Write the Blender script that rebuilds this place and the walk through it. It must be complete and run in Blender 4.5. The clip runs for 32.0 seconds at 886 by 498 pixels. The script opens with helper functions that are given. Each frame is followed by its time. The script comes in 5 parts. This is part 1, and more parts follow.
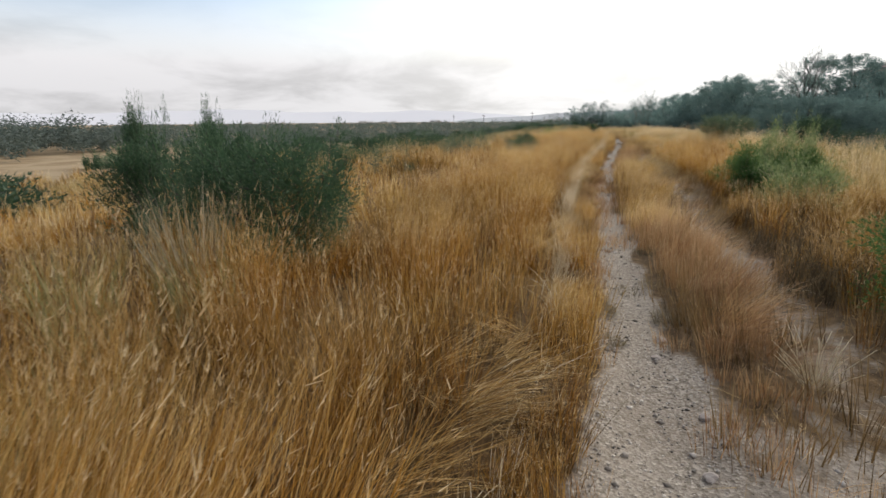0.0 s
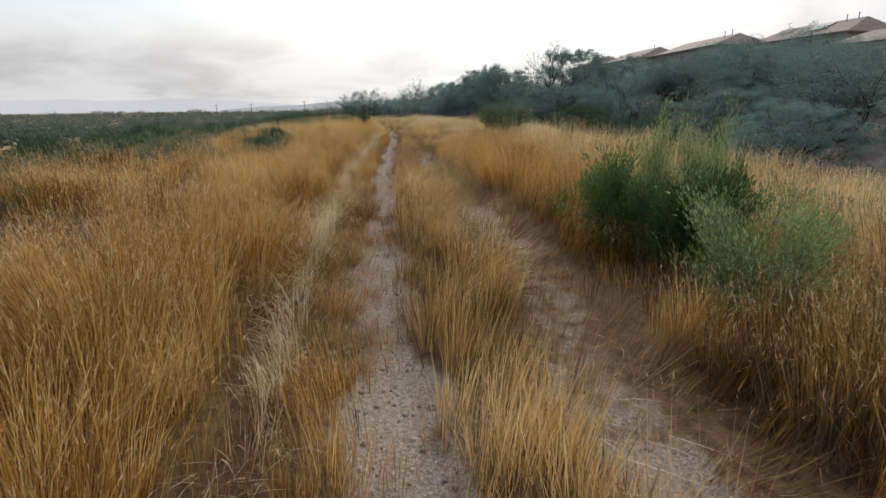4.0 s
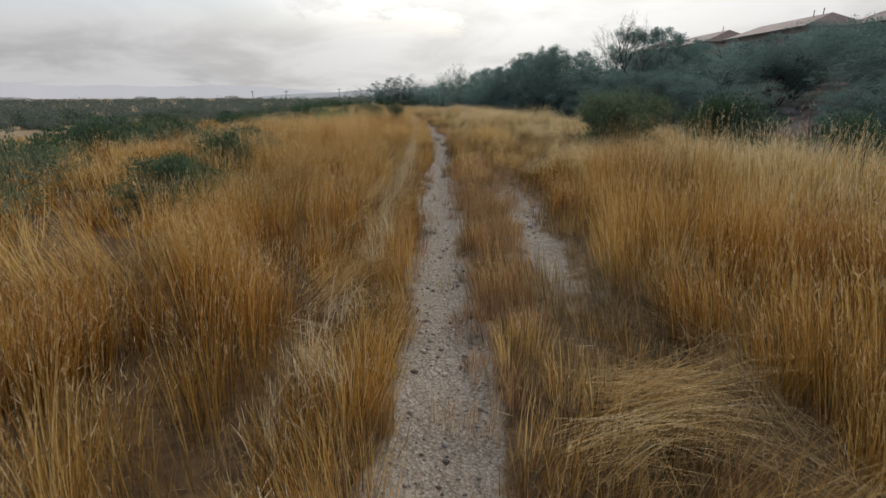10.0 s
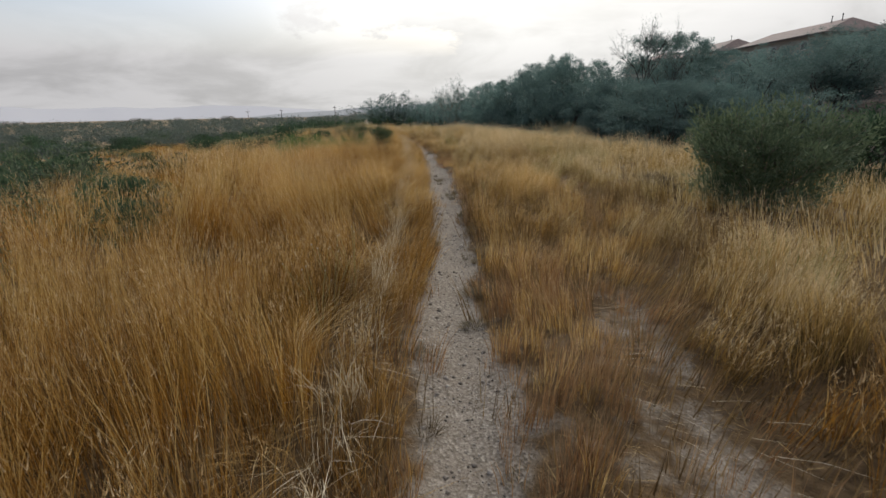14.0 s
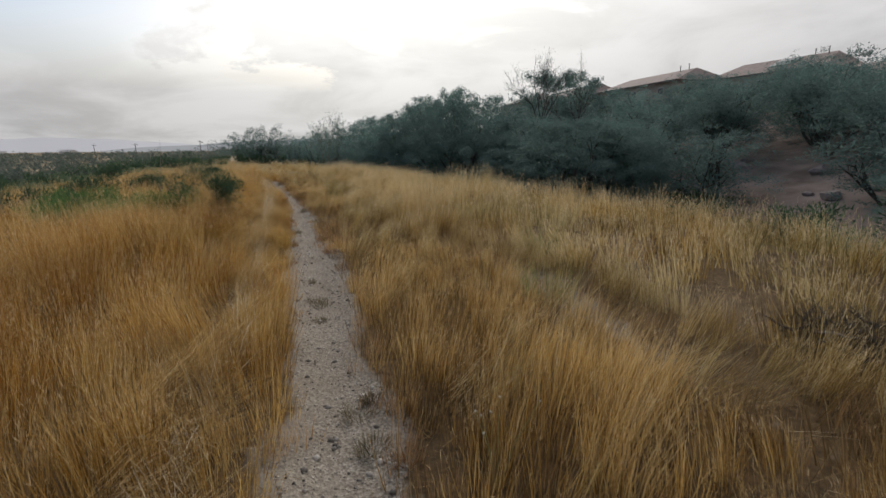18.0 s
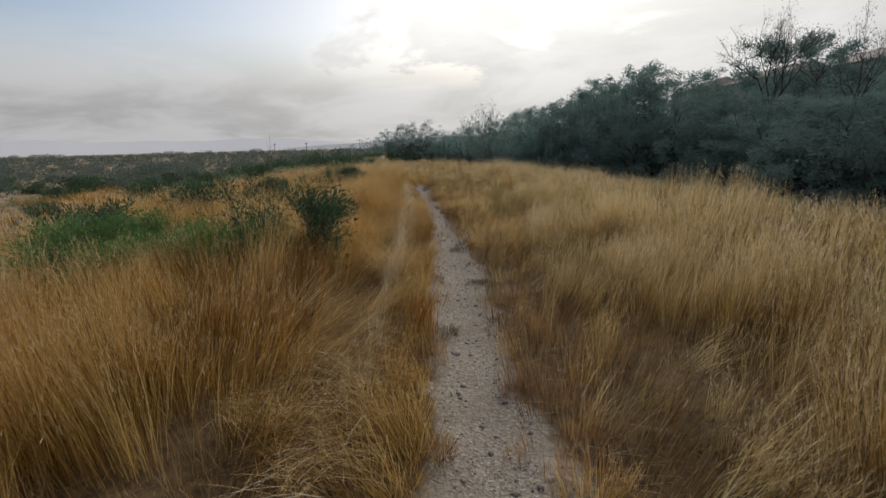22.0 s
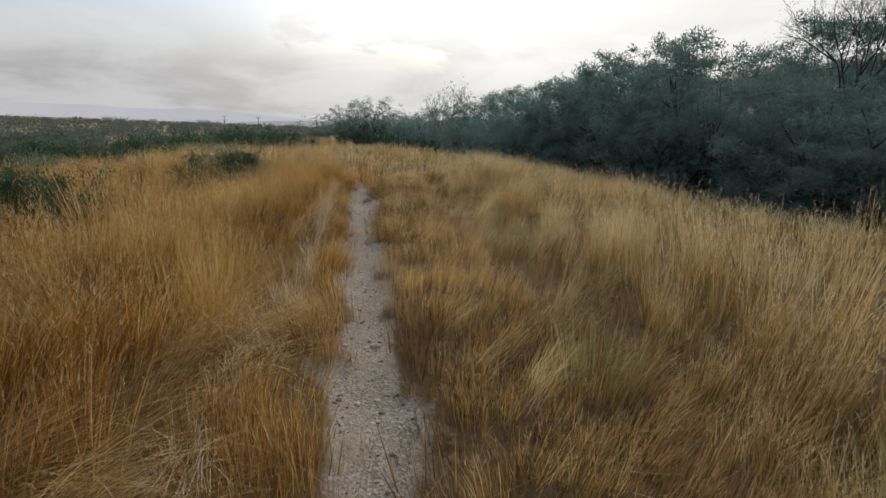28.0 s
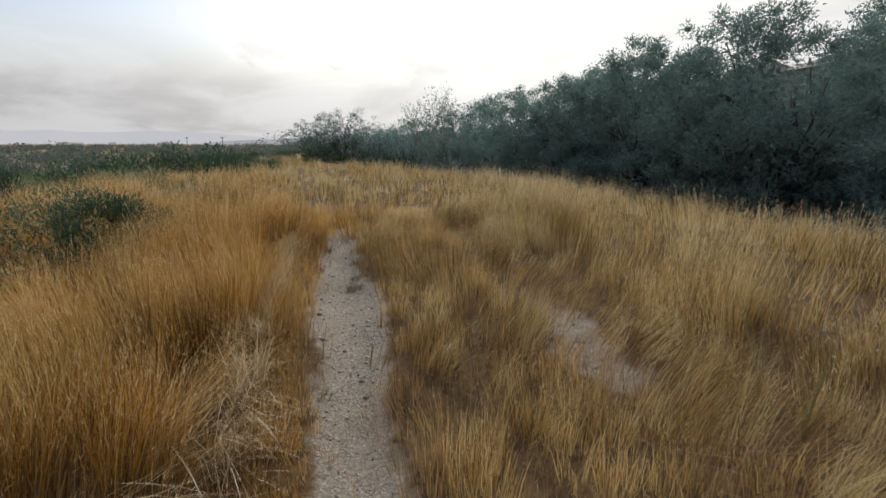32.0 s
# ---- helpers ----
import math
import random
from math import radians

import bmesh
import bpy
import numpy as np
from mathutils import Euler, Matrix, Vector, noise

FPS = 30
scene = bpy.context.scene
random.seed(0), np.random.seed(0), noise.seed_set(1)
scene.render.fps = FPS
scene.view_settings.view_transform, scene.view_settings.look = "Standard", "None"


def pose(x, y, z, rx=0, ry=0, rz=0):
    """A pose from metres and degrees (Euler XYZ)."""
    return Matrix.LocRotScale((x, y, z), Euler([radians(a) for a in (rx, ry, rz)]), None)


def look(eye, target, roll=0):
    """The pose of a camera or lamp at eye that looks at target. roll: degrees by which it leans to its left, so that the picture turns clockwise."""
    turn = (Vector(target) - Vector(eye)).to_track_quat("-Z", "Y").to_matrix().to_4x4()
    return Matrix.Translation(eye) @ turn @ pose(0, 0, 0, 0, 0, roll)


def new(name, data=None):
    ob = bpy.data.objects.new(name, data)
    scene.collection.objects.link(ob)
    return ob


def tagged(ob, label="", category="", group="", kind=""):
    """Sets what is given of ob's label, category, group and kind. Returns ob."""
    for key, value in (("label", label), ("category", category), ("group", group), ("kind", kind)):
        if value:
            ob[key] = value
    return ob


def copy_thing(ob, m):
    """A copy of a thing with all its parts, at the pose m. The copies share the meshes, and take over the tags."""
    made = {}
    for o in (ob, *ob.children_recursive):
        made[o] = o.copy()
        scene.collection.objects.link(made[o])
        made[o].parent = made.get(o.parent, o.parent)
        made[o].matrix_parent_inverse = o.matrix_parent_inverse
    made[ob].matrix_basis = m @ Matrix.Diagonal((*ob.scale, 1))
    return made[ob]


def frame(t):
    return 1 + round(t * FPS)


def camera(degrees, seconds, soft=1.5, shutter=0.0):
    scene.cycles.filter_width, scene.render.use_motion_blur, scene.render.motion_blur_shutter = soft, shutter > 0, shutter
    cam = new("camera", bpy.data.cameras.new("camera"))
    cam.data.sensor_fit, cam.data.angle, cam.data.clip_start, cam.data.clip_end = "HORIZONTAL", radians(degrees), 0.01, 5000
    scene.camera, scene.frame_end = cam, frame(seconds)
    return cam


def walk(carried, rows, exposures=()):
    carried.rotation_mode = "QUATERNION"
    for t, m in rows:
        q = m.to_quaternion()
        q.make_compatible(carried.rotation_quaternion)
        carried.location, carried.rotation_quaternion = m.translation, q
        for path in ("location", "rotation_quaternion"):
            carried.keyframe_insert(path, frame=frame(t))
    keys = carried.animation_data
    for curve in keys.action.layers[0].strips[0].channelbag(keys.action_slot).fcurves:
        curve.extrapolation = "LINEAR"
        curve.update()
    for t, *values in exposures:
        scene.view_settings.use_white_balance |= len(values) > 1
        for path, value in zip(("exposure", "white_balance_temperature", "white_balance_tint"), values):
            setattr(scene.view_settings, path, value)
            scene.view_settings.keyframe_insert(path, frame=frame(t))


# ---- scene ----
cam = camera(83.7, 32.0, soft=1.5, shutter=0.1)
METRES, EYE, TILT, LEAN, TURN = 48.0, 1.5, -14.5, 0.5, 17.3
ROWS = [
    (0.0, 0.0000, 0.0000, 0.0000, 0.00, 0.00, -0.00),
    (0.5, 0.0048, 0.0133, 0.0036, -9.53, -0.26, 2.51),
    (1.0, 0.0099, 0.0279, 0.0073, -12.10, -2.14, 4.29),
    (1.5, 0.0151, 0.0414, 0.0107, -18.98, -3.48, 5.49),
    (2.0, 0.0207, 0.0546, 0.0143, -19.48, -3.88, 5.83),
    (2.5, 0.0264, 0.0671, 0.0180, -19.83, -4.80, 7.37),
    (3.0, 0.0321, 0.0801, 0.0213, -19.90, -2.87, 5.81),
    (3.5, 0.0353, 0.0937, 0.0246, -22.39, -2.32, 5.15),
    (5.5, 0.0487, 0.1461, 0.0404, -27.46, -3.40, 9.65),
    (6.0, 0.0536, 0.1613, 0.0444, -27.19, -2.80, 10.12),
    (6.5, 0.0574, 0.1740, 0.0474, -25.36, -2.03, 10.35),
    (7.0, 0.0619, 0.1851, 0.0503, -29.23, -1.99, 10.61),
    (7.5, 0.0657, 0.1993, 0.0534, -26.90, -1.92, 8.13),
    (8.0, 0.0703, 0.2130, 0.0572, -22.65, -0.73, 4.82),
    (8.5, 0.0750, 0.2280, 0.0611, -15.84, 0.11, 3.33),
    (9.0, 0.0803, 0.2420, 0.0647, -19.07, -0.66, 4.97),
    (9.5, 0.0847, 0.2573, 0.0684, -16.94, -0.92, 3.96),
    (10.0, 0.0900, 0.2710, 0.0720, -20.39, -3.40, 4.90),
    (10.5, 0.0952, 0.2851, 0.0760, -19.28, -2.00, 3.49),
    (11.0, 0.1001, 0.3008, 0.0801, -18.04, -1.67, 3.25),
    (11.5, 0.1037, 0.3157, 0.0847, -7.42, -0.54, 0.89),
    (12.0, 0.1076, 0.3304, 0.0886, -10.92, -1.25, 1.35),
    (12.5, 0.1132, 0.3450, 0.0926, -11.35, -0.53, 4.59),
    (13.0, 0.1190, 0.3582, 0.0965, -22.75, -2.42, 5.36),
    (13.5, 0.1256, 0.3719, 0.1003, -21.78, -2.46, 6.64),
    (14.0, 0.1317, 0.3859, 0.1041, -20.57, -1.69, 5.97),
    (14.5, 0.1384, 0.4011, 0.1083, -14.40, 1.46, 5.84),
    (15.0, 0.1440, 0.4158, 0.1120, -20.69, 0.03, 6.34),
    (15.5, 0.1502, 0.4313, 0.1157, -23.57, -0.94, 6.48),
    (17.5, 0.1730, 0.4870, 0.1327, -29.75, -1.05, 8.22),
    (18.0, 0.1790, 0.5029, 0.1374, -34.04, 0.54, 8.53),
    (18.5, 0.1864, 0.5185, 0.1408, -32.26, 0.96, 8.77),
    (19.0, 0.1920, 0.5343, 0.1445, -28.69, 1.10, 6.40),
    (19.5, 0.1985, 0.5497, 0.1483, -25.74, -1.73, 7.65),
    (20.0, 0.2032, 0.5646, 0.1522, -27.03, -1.91, 8.72),
    (20.5, 0.2081, 0.5793, 0.1563, -23.03, 1.06, 6.71),
    (21.0, 0.2115, 0.5939, 0.1602, -21.24, 0.79, 5.30),
    (21.5, 0.2155, 0.6084, 0.1638, -20.19, 2.55, 5.40),
    (22.0, 0.2194, 0.6243, 0.1680, -17.75, 2.09, 5.48),
    (22.5, 0.2253, 0.6370, 0.1712, -17.69, 2.75, 5.63),
    (23.0, 0.2297, 0.6513, 0.1746, -19.91, 2.35, 5.61),
    (23.5, 0.2351, 0.6638, 0.1777, -27.60, 1.17, 7.94),
    (24.0, 0.2391, 0.6774, 0.1812, -29.15, 1.12, 7.89),
    (24.5, 0.2436, 0.6897, 0.1843, -35.51, 1.06, 9.78),
    (25.0, 0.2487, 0.7041, 0.1878, -35.31, 1.19, 8.17),
    (25.5, 0.2536, 0.7174, 0.1909, -34.20, -0.42, 7.77),
    (26.0, 0.2583, 0.7312, 0.1948, -22.41, -0.33, 2.53),
    (26.5, 0.2625, 0.7452, 0.1981, -21.72, -3.79, 3.31),
    (28.5, 0.2808, 0.7995, 0.2117, -23.06, 0.73, 3.12),
    (29.0, 0.2847, 0.8153, 0.2156, -18.79, 0.78, 2.33),
    (29.5, 0.2875, 0.8301, 0.2195, -21.69, -0.31, 3.65),
    (30.0, 0.2908, 0.8453, 0.2229, -20.39, -0.45, 2.89),
    (30.5, 0.2937, 0.8596, 0.2269, -23.17, -0.77, 4.66),
    (31.0, 0.2975, 0.8745, 0.2302, -24.33, -0.71, 6.09),
    (31.5, 0.3007, 0.8886, 0.2338, -27.15, -1.41, 6.55),
    (32.0, 0.3042, 0.9024, 0.2375, -25.84, 1.22, 5.90),
]
walk(cam, [(t, pose(0, 0, EYE, TILT, LEAN, TURN) @ pose(METRES * x, METRES * y, METRES * z, 90 + pitch, roll, yaw)) for t, x, y, z, yaw, pitch, roll in ROWS],
     [(0, 0.62), (1, 0.7), (2, 0.55), (3, 0.44), (6, 0.4), (8, 0.2), (9, 0.07), (10, 0.12), (11, 0.16), (13, 0.14), (15, 0.08), (18, -0.02), (19, -0.09), (20, -0.04), (21, -0.11), (22, -0.1), (23, -0.13), (26, 0.03), (29, 0.11), (32, 0.22)])

# ---- world, sun, light ----
SUN_AZ, SUN_EL = 14.0, 33.0


def make_world():
    w = bpy.data.worlds.new("overcast_sky")
    scene.world = w
    w.use_nodes = True
    n, l = w.node_tree.nodes, w.node_tree.links
    n.clear()
    out, bg = n.new("ShaderNodeOutputWorld"), n.new("ShaderNodeBackground")
    sky = n.new("ShaderNodeTexSky")
    sky.sky_type, sky.sun_disc = "NISHITA", False
    sky.sun_elevation, sky.sun_rotation = radians(SUN_EL), radians(SUN_AZ)
    sky.air_density, sky.dust_density = 1.0, 2.0
    co = n.new("ShaderNodeTexCoord")
    sep = n.new("ShaderNodeSeparateXYZ")
    l.new(co.outputs["Generated"], sep.inputs[0])

    def m(op, a, b=None, c=None):
        q = n.new("ShaderNodeMath")
        q.operation = op
        for i, v in enumerate((a, b, c)):
            if v is None:
                continue
            if isinstance(v, (int, float)):
                q.inputs[i].default_value = v
            else:
                l.new(v, q.inputs[i])
        return q.outputs[0]

    # clouds on a flat layer seen in perspective
    up = m("ADD", m("MAXIMUM", sep.outputs["Z"], 0.0), 0.22)
    comb = n.new("ShaderNodeCombineXYZ")
    l.new(m("DIVIDE", sep.outputs["X"], up), comb.inputs[0])
    l.new(m("DIVIDE", sep.outputs["Y"], up), comb.inputs[1])

    def cloud(scale, detail, rough, lo, hi, off, bias=0.0):
        mp = n.new("ShaderNodeMapping")
        mp.inputs["Location"].default_value = off
        l.new(comb.outputs[0], mp.inputs[0])
        t = n.new("ShaderNodeTexNoise")
        t.inputs["Scale"].default_value, t.inputs["Detail"].default_value, t.inputs["Roughness"].default_value = scale, detail, rough
        t.inputs["Distortion"].default_value = 0.4
        l.new(mp.outputs[0], t.inputs[0])
        r = n.new("ShaderNodeMapRange")
        r.interpolation_type = "SMOOTHSTEP"
        r.inputs[1].default_value, r.inputs[2].default_value = lo, hi
        l.new(m("MULTIPLY_ADD", sep.outputs["X"], bias, t.outputs["Fac"]), r.inputs[0])
        return r.outputs[0]

    cover = cloud(1.1, 9.0, 0.6, 0.40, 0.54, (1.3, 1.4, 0.0), 0.32)
    thick = cloud(1.3, 7.0, 0.55, 0.38, 0.66, (7.3, 2.2, 1.0))
    # brightness round the hidden sun
    dirn = n.new("ShaderNodeVectorMath")
    dirn.operation = "DOT_PRODUCT"
    l.new(co.outputs["Generated"], dirn.inputs[0])
    e, a = radians(SUN_EL), radians(SUN_AZ)
    dirn.inputs[1].default_value = (math.sin(a) * math.cos(e), math.cos(a) * math.cos(e), math.sin(e))
    dot = m("MAXIMUM", dirn.outputs["Value"], 0.0)
    glow = m("ADD", m("MULTIPLY", m("POWER", dot, 6.0), 0.62), m("MULTIPLY", m("POWER", dot, 30.0), 0.7))
    # grey band near the horizon, brighter layer above
    band = n.new("ShaderNodeMapRange")
    band.interpolation_type = "SMOOTHSTEP"
    band.inputs[1].default_value, band.inputs[2].default_value = 0.02, 0.30
    l.new(sep.outputs["Z"], band.inputs[0])
    level = m("ADD", m("MULTIPLY", band.outputs[0], 0.22), 0.51)
    level = m("SUBTRACT", level, m("MULTIPLY", thick, 0.15))
    level = m("ADD", level, glow)
    grey = n.new("ShaderNodeCombineColor")
    l.new(m("MULTIPLY", level, 1.0), grey.inputs[0])
    l.new(m("MULTIPLY", level, 0.985), grey.inputs[1])
    l.new(m("SUBTRACT", m("MULTIPLY", level, 1.005), m("MULTIPLY", glow, 0.13)), grey.inputs[2])
    blue = n.new("ShaderNodeVectorMath")
    blue.operation = "SCALE"
    l.new(sky.outputs[0], blue.inputs[0])
    blue.inputs["Scale"].default_value = 0.105
    mix = n.new("ShaderNodeMix")
    mix.data_type = "RGBA"
    hz = n.new("ShaderNodeMapRange")
    hz.inputs[1].default_value, hz.inputs[2].default_value = 0.10, 0.22
    hz.inputs[3].default_value, hz.inputs[4].default_value = 1.0, 0.0
    l.new(sep.outputs["Z"], hz.inputs[0])
    fac = m("MAXIMUM", m("MULTIPLY_ADD", cover, 0.95, 0.05), hz.outputs[0])
    l.new(fac, mix.inputs[0])
    l.new(blue.outputs[0], mix.inputs[6])
    l.new(grey.outputs[0], mix.inputs[7])
    l.new(mix.outputs[2], bg.inputs[0])
    bg.inputs[1].default_value = 1.0
    l.new(bg.outputs[0], out.inputs[0])


make_world()
sun = bpy.data.lights.new("sun", "SUN")
sun.energy, sun.angle, sun.color = 1.5, radians(32), (1.0, 0.94, 0.85)
sun_ob = new("sun", sun)
_e, _a = radians(SUN_EL), radians(SUN_AZ)
sun_ob.matrix_world = look((0, 0, 60), (-math.sin(_a) * math.cos(_e) * 50, -math.cos(_a) * math.cos(_e) * 50, 60 - math.sin(_e) * 50))

# ---- materials ----


def ramp(n, stops):
    r = n.new("ShaderNodeValToRGB")
    el = r.color_ramp.elements
    while len(el) < len(stops):
        el.new(0.5)
    for q, (p, c) in zip(el, stops):
        q.position, q.color = p, (*c, 1)
    return r


def leafy(name, stops, patch=None, scale=0.35, through_part=0.35, rough=0.6, obj=False, tuft=False, tip=None):
    """Thin plant matter: colour per leaf, patches over the ground, some light passing through."""
    mt = bpy.data.materials.new(name)
    mt.use_nodes = True
    n, l = mt.node_tree.nodes, mt.node_tree.links
    n.clear()
    out = n.new("ShaderNodeOutputMaterial")
    geo = n.new("ShaderNodeNewGeometry")
    pickv = geo.outputs["Random Per Island"]
    if tuft:
        at = n.new("ShaderNodeAttribute")
        at.attribute_name = "tuft"
        mm = n.new("ShaderNodeMix")
        mm.inputs[0].default_value = 0.5
        l.new(pickv, mm.inputs[2])
        l.new(at.outputs["Fac"], mm.inputs[3])
        st = n.new("ShaderNodeMapRange")
        st.inputs[1].default_value, st.inputs[2].default_value = 0.16, 0.86
        l.new(mm.outputs[0], st.inputs[0])
        pickv = st.outputs[0]
    r = ramp(n, stops)
    l.new(pickv, r.inputs[0])
    col = r.outputs[0]
    if patch:
        t = n.new("ShaderNodeTexNoise")
        t.inputs["Scale"].default_value, t.inputs["Detail"].default_value = scale, 4.0
        l.new(geo.outputs["Position"], t.inputs[0])
        mr = n.new("ShaderNodeMapRange")
        mr.inputs[1].default_value, mr.inputs[2].default_value = 0.42, 0.66
        mr.inputs[4].default_value = 0.75
        l.new(t.outputs["Fac"], mr.inputs[0])
        mx = n.new("ShaderNodeMix")
        mx.data_type = "RGBA"
        l.new(mr.outputs[0], mx.inputs[0])
        l.new(col, mx.inputs[6])
        r2 = ramp(n, patch)
        l.new(pickv, r2.inputs[0])
        l.new(r2.outputs[0], mx.inputs[7])
        col = mx.outputs[2]
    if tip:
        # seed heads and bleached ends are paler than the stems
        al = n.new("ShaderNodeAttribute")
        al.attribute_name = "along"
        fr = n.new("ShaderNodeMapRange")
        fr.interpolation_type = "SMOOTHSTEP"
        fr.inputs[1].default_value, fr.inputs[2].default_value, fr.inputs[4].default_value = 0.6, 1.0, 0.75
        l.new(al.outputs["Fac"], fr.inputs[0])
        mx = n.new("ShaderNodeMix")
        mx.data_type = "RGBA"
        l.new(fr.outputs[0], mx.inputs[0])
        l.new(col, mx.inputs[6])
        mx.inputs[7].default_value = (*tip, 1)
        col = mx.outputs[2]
    if obj:
        oi = n.new("ShaderNodeObjectInfo")
        hsv = n.new("ShaderNodeHueSaturation")
        mr = n.new("ShaderNodeMapRange")
        mr.inputs[3].default_value, mr.inputs[4].default_value = 0.75, 1.25
        l.new(oi.outputs["Random"], mr.inputs[0])
        l.new(mr.outputs[0], hsv.inputs["Value"])
        l.new(col, hsv.inputs["Color"])
        col = hsv.outputs[0]
    pb = n.new("ShaderNodeBsdfPrincipled")
    pb.inputs["Roughness"].default_value = rough
    pb.inputs["Specular IOR Level"].default_value = 0.25
    l.new(col, pb.inputs["Base Color"])
    tr = n.new("ShaderNodeBsdfTranslucent")
    l.new(col, tr.inputs[0])
    ms = n.new("ShaderNodeMixShader")
    ms.inputs[0].default_value = through_part
    l.new(pb.outputs[0], ms.inputs[1])
    l.new(tr.outputs[0], ms.inputs[2])
    l.new(ms.outputs[0], out.inputs[0])
    return mt


def solid(name, c1, c2, scale=6.0, rough=0.8, bump=0.3, metal=0.0, fine=40.0, dist=0.02):
    """Opaque surface: two tones by noise, fine grain in relief."""
    mt = bpy.data.materials.new(name)
    mt.use_nodes = True
    n, l = mt.node_tree.nodes, mt.node_tree.links
    pb = n["Principled BSDF"]
    co = n.new("ShaderNodeNewGeometry")
    t = n.new("ShaderNodeTexNoise")
    t.inputs["Scale"].default_value, t.inputs["Detail"].default_value = scale, 6.0
    l.new(co.outputs["Position"], t.inputs[0])
    r = ramp(n, [(0.3, c1), (0.7, c2)])
    l.new(t.outputs["Fac"], r.inputs[0])
    oi = n.new("ShaderNodeObjectInfo")
    hsv = n.new("ShaderNodeHueSaturation")
    mr = n.new("ShaderNodeMapRange")
    mr.inputs[3].default_value, mr.inputs[4].default_value = 0.85, 1.12
    l.new(oi.outputs["Random"], mr.inputs[0])
    l.new(mr.outputs[0], hsv.inputs["Value"])
    l.new(r.outputs[0], hsv.inputs["Color"])
    l.new(hsv.outputs[0], pb.inputs["Base Color"])
    pb.inputs["Roughness"].default_value, pb.inputs["Metallic"].default_value = rough, metal
    f = n.new("ShaderNodeTexNoise")
    f.inputs["Scale"].default_value, f.inputs["Detail"].default_value = fine, 4.0
    l.new(co.outputs["Position"], f.inputs[0])
    b = n.new("ShaderNodeBump")
    b.inputs["Strength"].default_value, b.inputs["Distance"].default_value = bump, dist
    l.new(f.outputs["Fac"], b.inputs["Height"])
    l.new(b.outputs[0], pb.inputs["Normal"])
    return mt


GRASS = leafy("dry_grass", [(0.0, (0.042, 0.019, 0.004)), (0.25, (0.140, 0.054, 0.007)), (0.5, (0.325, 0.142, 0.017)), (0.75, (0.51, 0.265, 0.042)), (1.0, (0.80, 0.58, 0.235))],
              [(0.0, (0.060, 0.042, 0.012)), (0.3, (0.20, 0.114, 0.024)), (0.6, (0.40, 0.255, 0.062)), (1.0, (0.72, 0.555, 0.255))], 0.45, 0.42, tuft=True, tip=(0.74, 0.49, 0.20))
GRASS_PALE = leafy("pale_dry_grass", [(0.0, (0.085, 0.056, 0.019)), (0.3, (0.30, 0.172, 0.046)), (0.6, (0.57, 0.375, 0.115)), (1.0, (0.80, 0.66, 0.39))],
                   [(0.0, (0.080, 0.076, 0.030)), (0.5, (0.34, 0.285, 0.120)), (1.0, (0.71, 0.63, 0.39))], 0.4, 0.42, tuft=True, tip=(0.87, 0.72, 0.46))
GRASS_OLD = leafy("old_grass", [(0.0, (0.08, 0.052, 0.021)), (0.5, (0.24, 0.150, 0.060)), (1.0, (0.46, 0.325, 0.155))], None, 0.4, 0.25, tuft=True)
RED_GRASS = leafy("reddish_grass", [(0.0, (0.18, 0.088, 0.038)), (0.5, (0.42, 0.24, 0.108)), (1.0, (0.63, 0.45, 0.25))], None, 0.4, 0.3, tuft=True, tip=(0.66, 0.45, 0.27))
STRAW = leafy("pale_straw", [(0.0, (0.56, 0.45, 0.27)), (0.5, (0.76, 0.67, 0.48)), (1.0, (0.88, 0.82, 0.67))], None, 0.4, 0.25)
GREEN_DARK = leafy("broom_leaf", [(0.0, (0.03, 0.065, 0.035)), (0.5, (0.05, 0.10, 0.05)), (1.0, (0.09, 0.145, 0.075))], None, 0.4, 0.3, obj=True)
GREEN_BRIGHT = leafy("fresh_leaf", [(0.0, (0.055, 0.115, 0.03)), (0.5, (0.09, 0.18, 0.05)), (1.0, (0.15, 0.24, 0.085))], None, 0.4, 0.35, obj=True)
GREEN_PALE = leafy("pale_broom_leaf", [(0.0, (0.11, 0.155, 0.055)), (0.5, (0.19, 0.25, 0.10)), (1.0, (0.32, 0.37, 0.19))], None, 0.4, 0.4, obj=True)
GREEN_GREY = leafy("saltbush_leaf", [(0.0, (0.085, 0.125, 0.07)), (0.5, (0.14, 0.19, 0.105)), (1.0, (0.21, 0.26, 0.155))], None, 0.4, 0.3, obj=True)
# tree leaf colour is lightened to carry the haze and glare over the crowns
TREE_LEAF = leafy("mesquite_leaf", [(0.0, (0.105, 0.172, 0.155)), (0.5, (0.14, 0.217, 0.197)), (1.0, (0.18, 0.26, 0.236))], None, 0.4, 0.5, obj=True)
# greyed and lightened: distance haze is put into the scrub's leaf colour
FAR_LEAF = leafy("dusty_scrub_leaf", [(0.0, (0.078, 0.104, 0.088)), (0.5, (0.115, 0.145, 0.124)), (1.0, (0.16, 0.19, 0.165))], None, 0.4, 0.3)
BARK = solid("bark", (0.035, 0.032, 0.030), (0.075, 0.068, 0.062), 5.0, 0.9, 0.6)
TWIG = solid("grey_twig", (0.16, 0.13, 0.10), (0.26, 0.22, 0.18), 8.0, 0.9, 0.4)
STONE = leafy("gravel_stone", [(0.0, (0.10, 0.088, 0.076)), (0.3, (0.21, 0.187, 0.163)), (0.75, (0.39, 0.352, 0.310)), (1.0, (0.60, 0.555, 0.50))], None, 0.4, 0.0, rough=0.85)
ROCK = solid("weathered_stone", (0.27, 0.235, 0.21), (0.42, 0.375, 0.335), 14.0, 0.85, 0.5, fine=90.0, dist=0.005)
